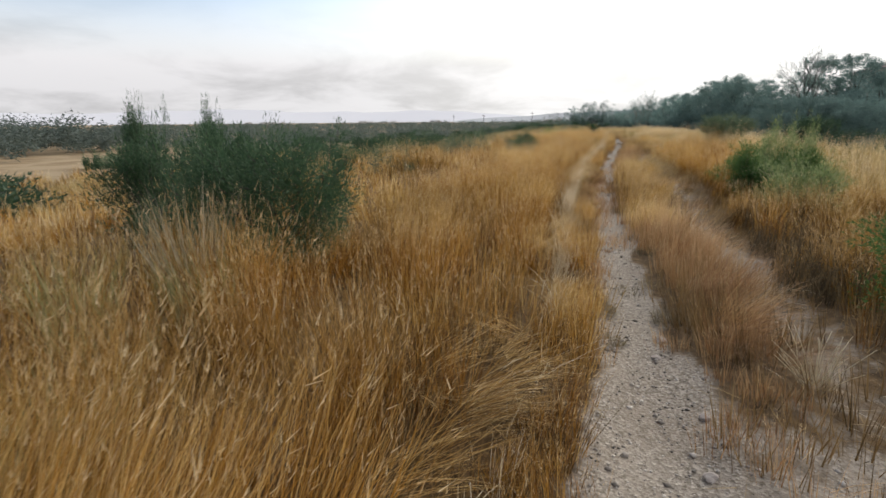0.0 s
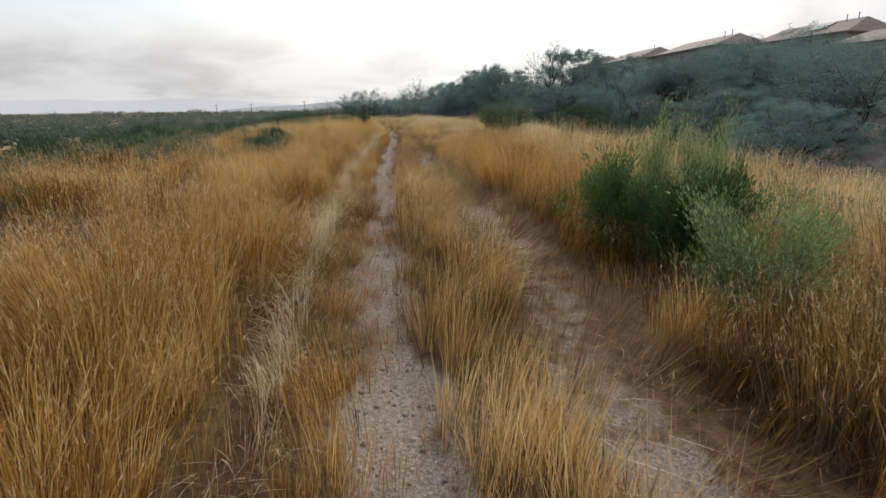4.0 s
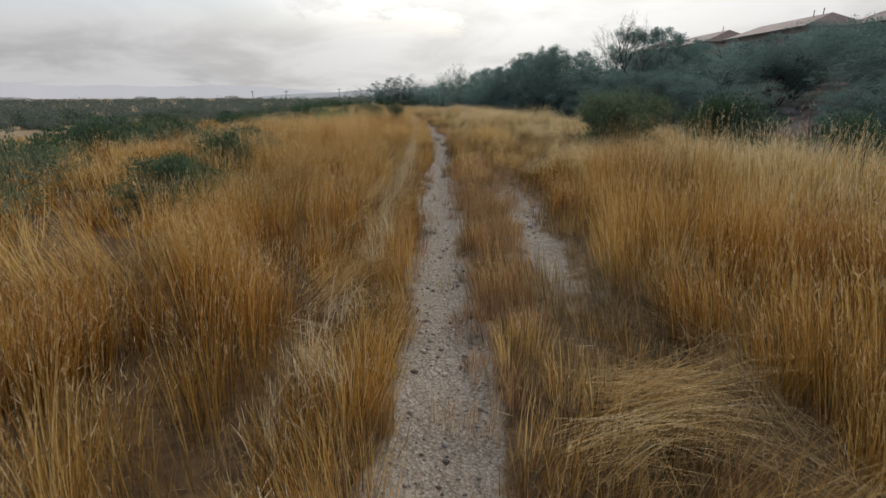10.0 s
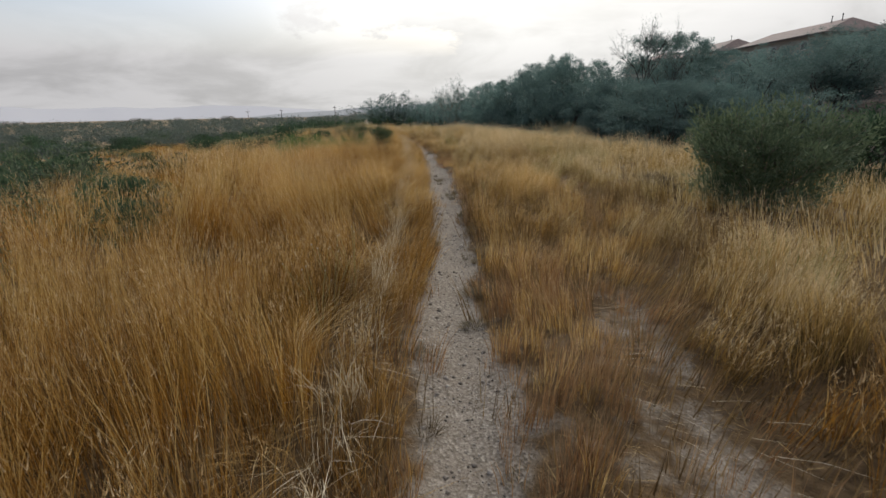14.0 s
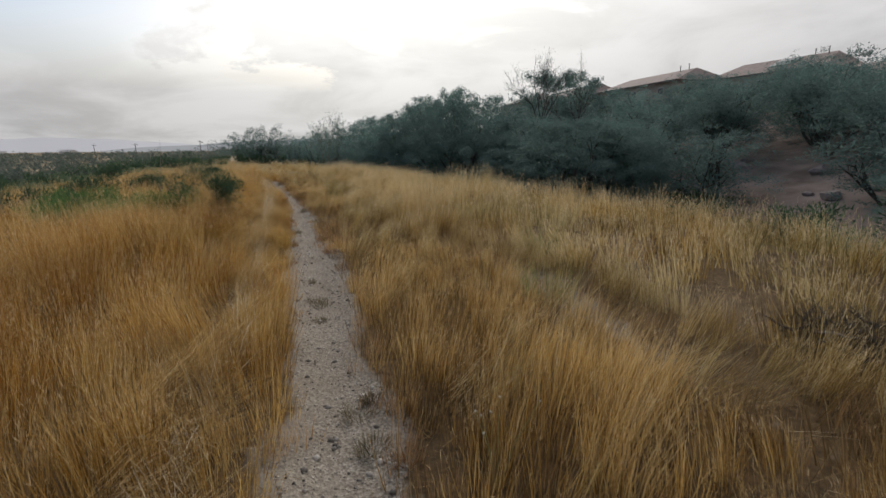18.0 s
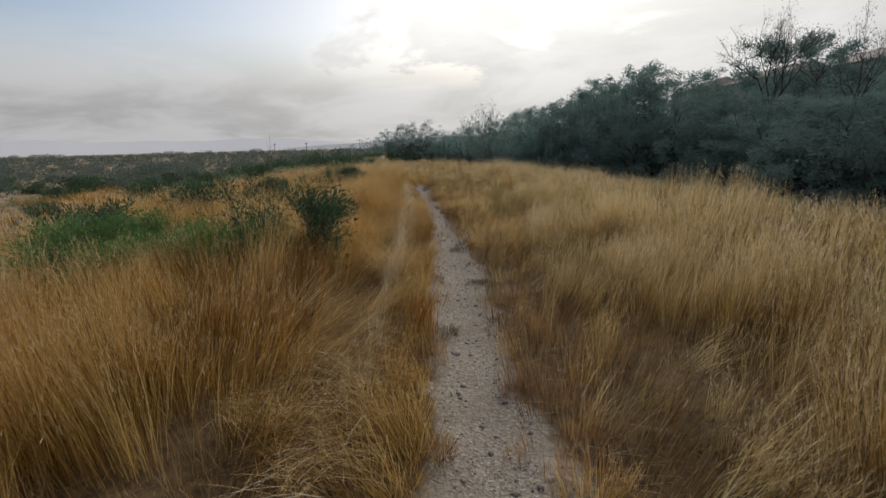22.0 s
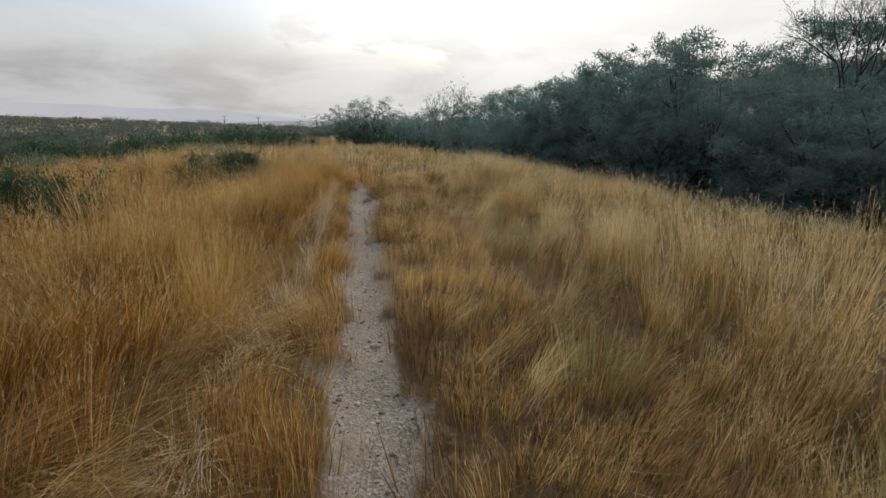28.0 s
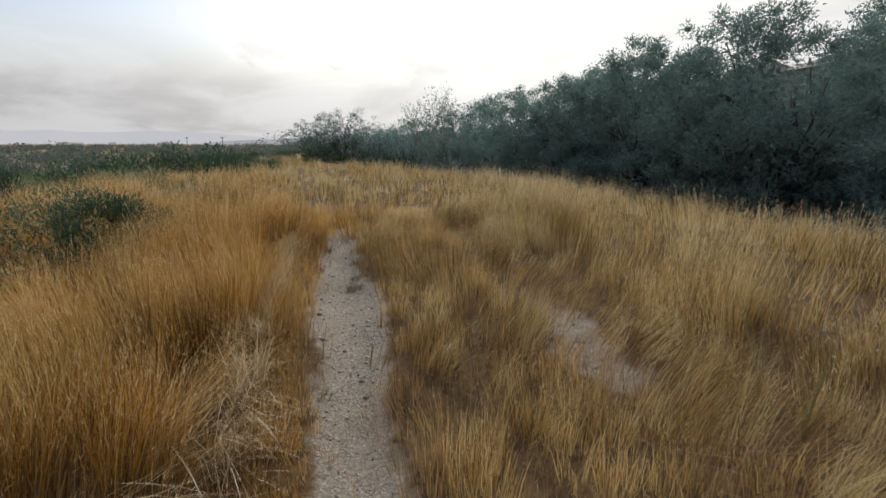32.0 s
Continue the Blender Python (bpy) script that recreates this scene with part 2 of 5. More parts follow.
SEED_GOLD = leafy("golden_seed_head", [(0.0, (0.49, 0.33, 0.155)), (0.5, (0.73, 0.54, 0.295)), (1.0, (0.88, 0.73, 0.47))], None, 0.4, 0.5)
SEED = leafy("seed_head", [(0.0, (0.50, 0.35, 0.17)), (0.5, (0.75, 0.58, 0.34)), (1.0, (0.88, 0.77, 0.53))], None, 0.4, 0.5)
THATCH = leafy("dead_thatch", [(0.0, (0.07, 0.049, 0.019)), (0.5, (0.20, 0.126, 0.045)), (1.0, (0.44, 0.310, 0.128))], None, 0.4, 0.15)
SWEPT = leafy("swept_grass", [(0.0, (0.15, 0.080, 0.023)), (0.35, (0.43, 0.250, 0.072)), (0.65, (0.66, 0.45, 0.17)), (1.0, (0.86, 0.72, 0.44))], None, 0.4, 0.35, tuft=True)
LITTER = leafy("reddish_litter", [(0.0, (0.15, 0.085, 0.045)), (0.5, (0.33, 0.205, 0.115)), (1.0, (0.55, 0.40, 0.25))], None, 0.4, 0.2)
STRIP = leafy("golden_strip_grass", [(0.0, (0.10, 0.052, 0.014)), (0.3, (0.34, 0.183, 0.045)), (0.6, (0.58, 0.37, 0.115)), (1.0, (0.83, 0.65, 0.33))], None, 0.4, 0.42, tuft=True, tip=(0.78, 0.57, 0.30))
MAT_STRAW = leafy("grey_straw", [(0.0, (0.24, 0.20, 0.12)), (0.5, (0.38, 0.33, 0.21)), (1.0, (0.62, 0.56, 0.42))], None, 0.4, 0.25)
GREEN_STRAW = leafy("half_green_grass", [(0.0, (0.16, 0.18, 0.06)), (0.5, (0.30, 0.28, 0.11)), (1.0, (0.48, 0.42, 0.22))], None, 0.4, 0.35)
MAT_WEED = leafy("grey_weed", [(0.0, (0.12, 0.10, 0.065)), (0.5, (0.20, 0.17, 0.11)), (1.0, (0.32, 0.27, 0.17))], None, 0.4, 0.2)
FLAT_WEED = leafy("flattened_weed", [(0.0, (0.12, 0.088, 0.042)), (0.5, (0.28, 0.21, 0.105)), (1.0, (0.55, 0.44, 0.26))], None, 0.4, 0.3)
DARK_STEM = leafy("dark_weed_stem", [(0.0, (0.065, 0.048, 0.026)), (0.5, (0.13, 0.095, 0.052)), (1.0, (0.24, 0.18, 0.10))], None, 0.4, 0.2)
BOULDER = solid("bank_boulder", (0.17, 0.14, 0.135), (0.31, 0.265, 0.255), 3.0, 0.9, 0.5, fine=20.0)
FLOWER = solid("pale_flower", (0.44, 0.41, 0.32), (0.58, 0.55, 0.45), 30.0, 0.8, 0.1)
DARK_WOOD = solid("dead_wood", (0.035, 0.028, 0.024), (0.08, 0.065, 0.055), 9.0, 0.9, 0.4)
STUCCO = solid("stucco", (0.30, 0.26, 0.22), (0.38, 0.33, 0.28), 2.0, 0.9, 0.2)
WHITE_WALL = solid("white_wall", (0.46, 0.45, 0.43), (0.60, 0.58, 0.55), 1.0, 0.9, 0.2)
ROOF_TILE = solid("clay_roof_tile", (0.24, 0.185, 0.165), (0.33, 0.26, 0.235), 1.5, 0.85, 0.5, fine=5.0, dist=0.08)
ROOF_GREY = solid("pale_roof", (0.34, 0.33, 0.33), (0.46, 0.45, 0.45), 1.0, 0.7, 0.1)
FASCIA = solid("dark_fascia", (0.08, 0.06, 0.05), (0.12, 0.09, 0.075), 3.0, 0.7, 0.2)
PANEL = solid("solar_panel", (0.05, 0.055, 0.07), (0.07, 0.075, 0.09), 1.0, 0.06, 0.0, 0.5)
PIPE = solid("vent_pipe", (0.20, 0.19, 0.18), (0.28, 0.27, 0.26), 3.0, 0.6, 0.1, 0.4)
DARK_GLASS = solid("window_glass", (0.03, 0.035, 0.04), (0.05, 0.055, 0.06), 1.0, 0.08, 0.0)


def ground_material():
    mt = bpy.data.materials.new("ground_dirt")
    mt.use_nodes = True
    n, l = mt.node_tree.nodes, mt.node_tree.links
    pb = n["Principled BSDF"]
    pb.inputs["Roughness"].default_value = 0.95
    pb.inputs["Specular IOR Level"].default_value = 0.15
    geo = n.new("ShaderNodeNewGeometry")

    def nz(scale, detail=6.0, rough=0.55):
        t = n.new("ShaderNodeTexNoise")
        t.inputs["Scale"].default_value, t.inputs["Detail"].default_value, t.inputs["Roughness"].default_value = scale, detail, rough
        l.new(geo.outputs["Position"], t.inputs[0])
        return t.outputs["Fac"]

    def mixc(f, a, b):
        x = n.new("ShaderNodeMix")
        x.data_type = "RGBA"
        for s, v in ((0, f), (6, a), (7, b)):
            if isinstance(v, tuple):
                x.inputs[s].default_value = (*v, 1)
            else:
                l.new(v, x.inputs[s])
        return x.outputs[2]

    vor = n.new("ShaderNodeTexVoronoi")
    vor.inputs["Scale"].default_value = 75.0
    l.new(geo.outputs["Position"], vor.inputs["Vector"])
    sp = n.new("ShaderNodeSeparateColor")
    l.new(vor.outputs["Color"], sp.inputs[0])
    r1 = ramp(n, [(0.0, (0.085, 0.074, 0.060)), (0.3, (0.205, 0.180, 0.150)), (0.75, (0.325, 0.290, 0.245)), (1.0, (0.49, 0.45, 0.39))])
    l.new(sp.outputs[0], r1.inputs[0])
    r2 = ramp(n, [(0.3, (0.175, 0.140, 0.105)), (0.7, (0.31, 0.265, 0.212))])
    l.new(nz(1.3), r2.inputs[0])
    gravel = mixc(nz(2.2, 3.0), r1.outputs[0], r2.outputs[0])
    r3 = ramp(n, [(0.3, (0.060, 0.039, 0.020)), (0.7, (0.17, 0.112, 0.058))])
    l.new(nz(14.0), r3.inputs[0])
    litter = r3.outputs[0]
    at = n.new("ShaderNodeAttribute")
    at.attribute_name = "bare"
    far = n.new("ShaderNodeAttribute")
    far.attribute_name = "wash"
    f1 = n.new("ShaderNodeMath")
    f1.operation = "MULTIPLY_ADD"
    l.new(nz(5.0, 5.0), f1.inputs[0])
    f1.inputs[1].default_value = 1.1
    f1.inputs[2].default_value = -0.55
    f2 = n.new("ShaderNodeMath")
    f2.operation, f2.use_clamp = "ADD", True
    l.new(f1.outputs[0], f2.inputs[0])
    l.new(at.outputs["Fac"], f2.inputs[1])
    f3 = n.new("ShaderNodeMapRange")
    f3.inputs[1].default_value, f3.inputs[2].default_value = 0.35, 0.65
    l.new(f2.outputs[0], f3.inputs[0])
    col = mixc(f3.outputs[0], litter, gravel)
    pl = n.new("ShaderNodeAttribute")
    pl.attribute_name = "plain"
    r5 = ramp(n, [(0.35, (0.24, 0.17, 0.095)), (0.6, (0.34, 0.26, 0.16))])
    l.new(nz(0.4), r5.inputs[0])
    col = mixc(pl.outputs["Fac"], col, r5.outputs[0])
    r4 = ramp(n, [(0.35, (0.15, 0.115, 0.10)), (0.65, (0.29, 0.235, 0.215))])
    l.new(nz(0.5), r4.inputs[0])
    col = mixc(far.outputs["Fac"], col, r4.outputs[0])
    l.new(col, pb.inputs["Base Color"])
    b1 = n.new("ShaderNodeBump")
    b1.inputs["Strength"].default_value, b1.inputs["Distance"].default_value = 0.7, 0.006
    l.new(vor.outputs["Distance"], b1.inputs["Height"])
    b2 = n.new("ShaderNodeBump")
    b2.inputs["Strength"].default_value, b2.inputs["Distance"].default_value = 0.6, 0.03
    l.new(nz(18.0), b2.inputs["Height"])
    l.new(b1.outputs[0], b2.inputs["Normal"])
    l.new(b2.outputs[0], pb.inputs["Normal"])
    return mt


GROUND = ground_material()

# ---- shape of the land ----
rng = np.random.default_rng(5)


def sm(a, b, x):
    q = np.clip((x - a) / (b - a), 0, 1)
    return q * q * (3 - 2 * q)


GRIDS = [rng.random((64, 64)) for _ in range(6)]


def vnoise(x, y, size, k=0):
    """Smooth value noise, 0 to 1, with cells of that size."""
    g = GRIDS[k]
    u, v = np.asarray(x) / size + 200.3, np.asarray(y) / size + 200.7
    i, j = np.floor(u).astype(int), np.floor(v).astype(int)
    fu, fv = u - i, v - j
    fu, fv = fu * fu * (3 - 2 * fu), fv * fv * (3 - 2 * fv)
    i0, i1, j0, j1 = i % 64, (i + 1) % 64, j % 64, (j + 1) % 64
    return (g[i0, j0] * (1 - fu) + g[i1, j0] * fu) * (1 - fv) + (g[i0, j1] * (1 - fu) + g[i1, j1] * fu) * fv


def trail(y):
    """x of the trodden left wheel track."""
    return np.interp(y, (-30, 3, 5, 7.5, 10, 12, 14.5, 17.2, 18.2, 20, 21.8, 23.7, 25.3, 28, 31, 33.5, 36.7, 38.7, 41.7, 44.6, 46.4, 49.2, 51, 53, 56, 57.5, 60, 64, 70, 80, 100),
                     (0.33, 0.36, 0.34, 0.22, 0.14, 0.16, 0.25, 0.27, 0.33, 0.46, 0.53, 0.61, 0.79, 0.94, 1.03, 1.13, 1.12, 1.10, 1.06, 0.94, 0.80, 0.56, 0.50, 0.32, 0.16, 0.06, -0.2, -0.9, -1.6, -2.2, -5.0))


def right_track(y):
    """How far the overgrown right wheel track lies from the left one."""
    return np.interp(y, (-30, 5, 8, 10.5, 11.5, 12.5, 15, 20, 22.5, 25, 28, 32.4, 33.5, 34.5, 41, 44, 47, 50, 52, 60, 100), (1.16, 1.18, 1.12, 1.52, 1.50, 1.38, 1.0, 1.12, 1.15, 1.6, 2.5, 2.55, 2.2, 0.62, 0.8, 1.7, 1.86, 1.85, 2.0, 1.5, 1.3))


def edge(y):
    """x of the shoulder where the bank falls to the wash."""
    return np.interp(y, (-50, 50, 60, 70, 80, 90, 96, 130, 400), (10.8, 10.8, 9.8, 8.2, 5.2, 1.5, -1.0, -4, -20))


def land(x, y):
    x, y = np.asarray(x, float), np.asarray(y, float)
    z = np.interp(y, (-60, 0, 8, 20, 28, 34, 42, 50, 60, 100, 200), (-0.2, 0.0, 0.03, 0.07, 0.17, 0.14, 0.06, 0.0, -0.05, -0.35, -0.8))
    d = x - edge(y)
    z = z + np.interp(d, (-6, -2.5, 0, 2, 4.5, 7, 12, 16, 20, 26, 35, 45, 56, 300), (0, -0.12, -0.5, -1.3, -2.1, -2.3, -1.9, -0.5, 0.4, 1.7, 3.4, 6.0, 6.8, 9.0))
    o = x - trail(y)
    z = z - np.interp(-o, (2.5, 5.5, 8.5, 12, 17, 32, 100, 400), (0, 0.06, 0.3, 0.8, 1.2, 1.5, 1.8, 2.2))
    near = np.clip(1 - np.abs(o) / 60, 0, 1)
    z = z + near * ((vnoise(x, y, 3.1, 0) - 0.5) * 0.12 + (vnoise(x, y, 0.9, 1) - 0.5) * 0.05)
    r = o - right_track(y)
    z = z - 0.06 * np.exp(-(o / 0.26) ** 2) - 0.05 * np.exp(-(r / 0.28) ** 2)
    return z


def show(y):
    """How much of the right wheel track shows through the grass."""
    return np.interp(y, (0, 2, 7, 8, 10, 12.8, 14, 17, 18.5, 22.5, 25, 28, 30, 33.5, 34.5, 44.5, 45.3, 47.3, 48.2, 49.6, 50.1, 51.4, 52.2), (0.75, 0.85, 0.8, 0.7, 0.95, 0.9, 0.25, 0.2, 0.7, 0.65, 0.15, 0.4, 0.75, 0.75, 0.1, 0.2, 0.85, 0.85, 0.15, 0.15, 0.9, 0.9, 0.1))


def half(y):
    """Half the width of the trodden track."""
    return np.interp(y, (0, 3, 5, 7, 9, 13, 15.5, 18, 20, 22, 26, 30, 33, 34.5, 36.7, 38.3, 40, 42, 44.6, 46.4, 49, 51, 53, 55.6), (0.36, 0.32, 0.28, 0.22, 0.20, 0.19, 0.25, 0.25, 0.26, 0.28, 0.29, 0.33, 0.42, 0.37, 0.33, 0.34, 0.30, 0.28, 0.29, 0.26, 0.26, 0.33, 0.30, 0.24))


def straw_side(y):
    """How far left of the trodden track's middle the row of broken straw lies."""
    return np.interp(y, (0, 7, 11, 14, 16, 18.5, 24, 32, 38, 44, 46, 48, 50, 58), (0.66, 0.62, 0.64, 0.68, 0.77, 0.60, 0.65, 0.78, 0.80, 0.78, 0.64, 0.59, 0.66, 0.6))


def bare(x, y):
    """How bare the ground is: 1 on the wheel tracks, 0 in the grass."""
    o = x - trail(y)
    wob = (vnoise(x, y, 0.7, 2) - 0.5) * 0.30 + (vnoise(x, y, 0.25, 3) - 0.5) * 0.16
    left = (1 - sm(-0.12, 0.13, np.abs(o + 0.02) + wob - half(y))) * (1 - sm(56, 60, y))
    right = (1 - sm(0.12, 0.42, np.abs(o - right_track(y)) + wob)) * show(y) * np.interp(y, (6, 8, 16, 18, 24, 26), (0.9, 0.75, 0.75, 1.15, 1.15, 0.85)) * (0.6 + 0.4 * sm(0.35, 0.6, vnoise(x, y, 1.7, 3)))
    mid = (1 - sm(0.0, 0.2, np.abs(y - 20.5) - 3.5)) * (1 - sm(0.8, 1.2, np.abs(o - 0.5))) * 0.3
    start = (1 - sm(2.0, 3.6, y)) * (1 - sm(0.6, 1.1, np.abs(o - 0.6))) * 0.7
    return np.maximum(np.maximum(left, right), np.maximum(mid, start))


def mesh_np(name, verts, faces, mat, size):
    """A mesh from arrays; faces all have that many corners."""
    me = bpy.data.meshes.new(name)
    me.vertices.add(len(verts))
    me.vertices.foreach_set("co", np.ascontiguousarray(verts, np.float32).ravel())
    me.loops.add(faces.size)
    me.loops.foreach_set("vertex_index", np.ascontiguousarray(faces, np.int32).ravel())
    me.polygons.add(len(faces))
    me.polygons.foreach_set("loop_start", np.arange(0, faces.size, size, dtype=np.int32))
    me.update(calc_edges=True)
    me.materials.append(mat)
    return me


def spaced(parts):
    return np.unique(np.concatenate([np.arange(a, b, s) for a, b, s in parts]).round(4))


GX = spaced([(-3000, -400, 400), (-400, -100, 50), (-100, -24, 6), (-24, -4, 0.8), (-4, -1.2, 0.35), (-1.2, 4.4, 0.1), (5.2, 9, 0.35), (9, 26, 0.8), (26, 80, 4), (80, 400, 50), (400, 3001, 400)])
GY = spaced([(-600, -60, 90), (-60, -6, 6), (-6, 62, 0.22), (62, 110, 1.2), (110, 240, 10), (240, 600, 60), (600, 4001, 500)])
_X, _Y = np.meshgrid(GX, GY, indexing="ij")
_Z = land(_X, _Y)
_i, _j = np.meshgrid(np.arange(len(GX) - 1), np.arange(len(GY) - 1), indexing="ij")
_n = len(GY)
_f = np.stack([_i * _n + _j, (_i + 1) * _n + _j, (_i + 1) * _n + _j + 1, _i * _n + _j + 1], -1).reshape(-1, 4)
ground_me = mesh_np("ground", np.stack([_X, _Y, _Z], -1).reshape(-1, 3), _f, GROUND, 4)
ground_me.polygons.foreach_set("use_smooth", np.ones(len(_f), bool))
for key, vals in (("bare", bare(_X, _Y)), ("plain", np.maximum(sm(10, 22, -_X), sm(90, 115, _Y)) * (_X < edge(_Y))), ("wash", sm(1.0, 3.5, _X - edge(_Y)))):
    ground_me.attributes.new(key, "FLOAT", "POINT").data.foreach_set("value", vals.astype(np.float32).ravel())
ground = tagged(new("ground", ground_me), "dusty gravel ground with two worn wheel tracks through grass", "ground", kind="structure")

# ---- building blocks ----


def part(name, me, parent, label=""):
    ob = new(name, me)
    ob.parent = parent
    return tagged(ob, label)


def bm_mesh(name, bm, mat):
    me = bpy.data.meshes.new(name)
    bm.to_mesh(me)
    bm.free()
    me.materials.append(mat)
    return me


def box(bm, x0, y0, z0, x1, y1, z1):
    v = [bm.verts.new(p) for p in ((x0, y0, z0), (x1, y0, z0), (x1, y1, z0), (x0, y1, z0), (x0, y0, z1), (x1, y0, z1), (x1, y1, z1), (x0, y1, z1))]
    for q in ((3, 2, 1, 0), (4, 5, 6, 7), (0, 1, 5, 4), (1, 2, 6, 5), (2, 3, 7, 6), (3, 0, 4, 7)):
        bm.faces.new([v[i] for i in q])


def blades(name, base, length, azim, lean0, lean1, width, mat, seg=3):
    """Narrow tapered blades: each rises from its base, leaning lean0 at the foot and lean1 more at the tip, towards azim."""
    k = len(base)
    d = np.stack([np.cos(azim), np.sin(azim), np.zeros(k)], -1)
    side_a = rng.uniform(0, 2 * np.pi, k)
    side = np.stack([np.cos(side_a), np.sin(side_a), np.zeros(k)], -1) * (width / 2)[:, None]
    pts, p = [], base.copy()
    pts.append(p.copy())
    for s in range(seg):
        a = lean0 + lean1 * (s + 0.5) / seg
        p = p + (d * np.sin(a)[:, None] + np.array([0, 0, 1.0]) * np.cos(a)[:, None]) * (length / seg)[:, None]
        pts.append(p.copy())
    verts = np.empty((k, 2 * seg + 1, 3), np.float32)
    for s in range(seg):
        w = 1.0 - 0.35 * s / seg
        verts[:, 2 * s], verts[:, 2 * s + 1] = pts[s] - side * w, pts[s] + side * w
    verts[:, 2 * seg] = pts[seg]
    # two triangles a segment, one at the tip
    f = []
    for s in range(seg - 1):
        f += [(2 * s, 2 * s + 1, 2 * s + 3), (2 * s, 2 * s + 3, 2 * s + 2)]
    f.append((2 * seg - 2, 2 * seg - 1, 2 * seg))
    faces = (np.arange(k)[:, None, None] * (2 * seg + 1) + np.array(f)[None]).reshape(-1, 3)
    tipd = pts[seg] - pts[seg - 1]
    tipd = tipd / (np.linalg.norm(tipd, axis=1)[:, None] + 1e-9)
    me = mesh_np(name, verts.reshape(-1, 3), faces, mat, 3)
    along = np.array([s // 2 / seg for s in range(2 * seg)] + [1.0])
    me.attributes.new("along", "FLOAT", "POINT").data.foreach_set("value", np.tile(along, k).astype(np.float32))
    return me, pts[seg], tipd


def leaves(centres, dirs, length, width):
    """Small pointed leaves along dirs; returns vertices and faces."""
    k = len(centres)
    d = dirs / np.linalg.norm(dirs, axis=1)[:, None]
    s = np.cross(d, rng.normal(size=(k, 3)))
    s /= np.linalg.norm(s, axis=1)[:, None] + 1e-9
    L, W = length[:, None], width[:, None]
    v = np.stack([centres - s * W / 2, centres + s * W / 2, centres + d * L], 1)
    return v.reshape(-1, 3), np.arange(3 * k).reshape(-1, 3)


def tubes(paths, sides=5):
    """Tapered tubes along lists of (point, radius)."""
    vs, fs, o = [], [], 0
    for path in paths:
        pts = np.array([q[0] for q in path], float)
        for i, (q, rad) in enumerate(path):
            t = pts[min(i + 1, len(pts) - 1)] - pts[max(i - 1, 0)]
            t /= np.linalg.norm(t) + 1e-9
            u = np.cross(t, (0.31, 0.95, 0.11) if abs(t[1]) < 0.9 else (1, 0, 0))
            u /= np.linalg.norm(u)
            w = np.cross(t, u)
            for s in range(sides):
                a = 2 * math.pi * s / sides
                vs.append(pts[i] + rad * (math.cos(a) * u + math.sin(a) * w))
        for i in range(len(path) - 1):
            for s in range(sides):
                a, b = o + i * sides + s, o + i * sides + (s + 1) % sides
                fs.append((a, b, b + sides, a + sides))
        o += len(path) * sides
    return np.array(vs), np.array(fs)


def grow(start, direction, length, radius, depth, out, tips, r, spread=0.6, droop=0.0, kids=3):
    """A limb with side limbs; fills out with tube paths and tips with end points."""
    p, d = np.array(start, float), np.array(direction, float)
    path = [(p.copy(), radius)]
    steps = 3
    for i in range(steps):
        d = d + np.array([r.uniform(-1, 1), r.uniform(-1, 1), r.uniform(-0.6, 0.7) - droop]) * 0.22
        d /= np.linalg.norm(d)
        p = p + d * length / steps
        path.append((p.copy(), radius * (1 - 0.45 * (i + 1) / steps)))
        if depth <= 1:
            tips.append((p.copy(), d.copy()))
    out.append(path)
    if depth > 0:
        for k in range(kids):
            nd = d + np.array([r.uniform(-1, 1), r.uniform(-1, 1), r.uniform(-0.35, 0.6)]) * spread * 1.4
            nd /= np.linalg.norm(nd)
            q = path[1 + (k % steps)][0] if k else p
            grow(q, nd, length * r.uniform(0.6, 0.8), radius * 0.55, depth - 1, out, tips, r, spread, droop, kids)


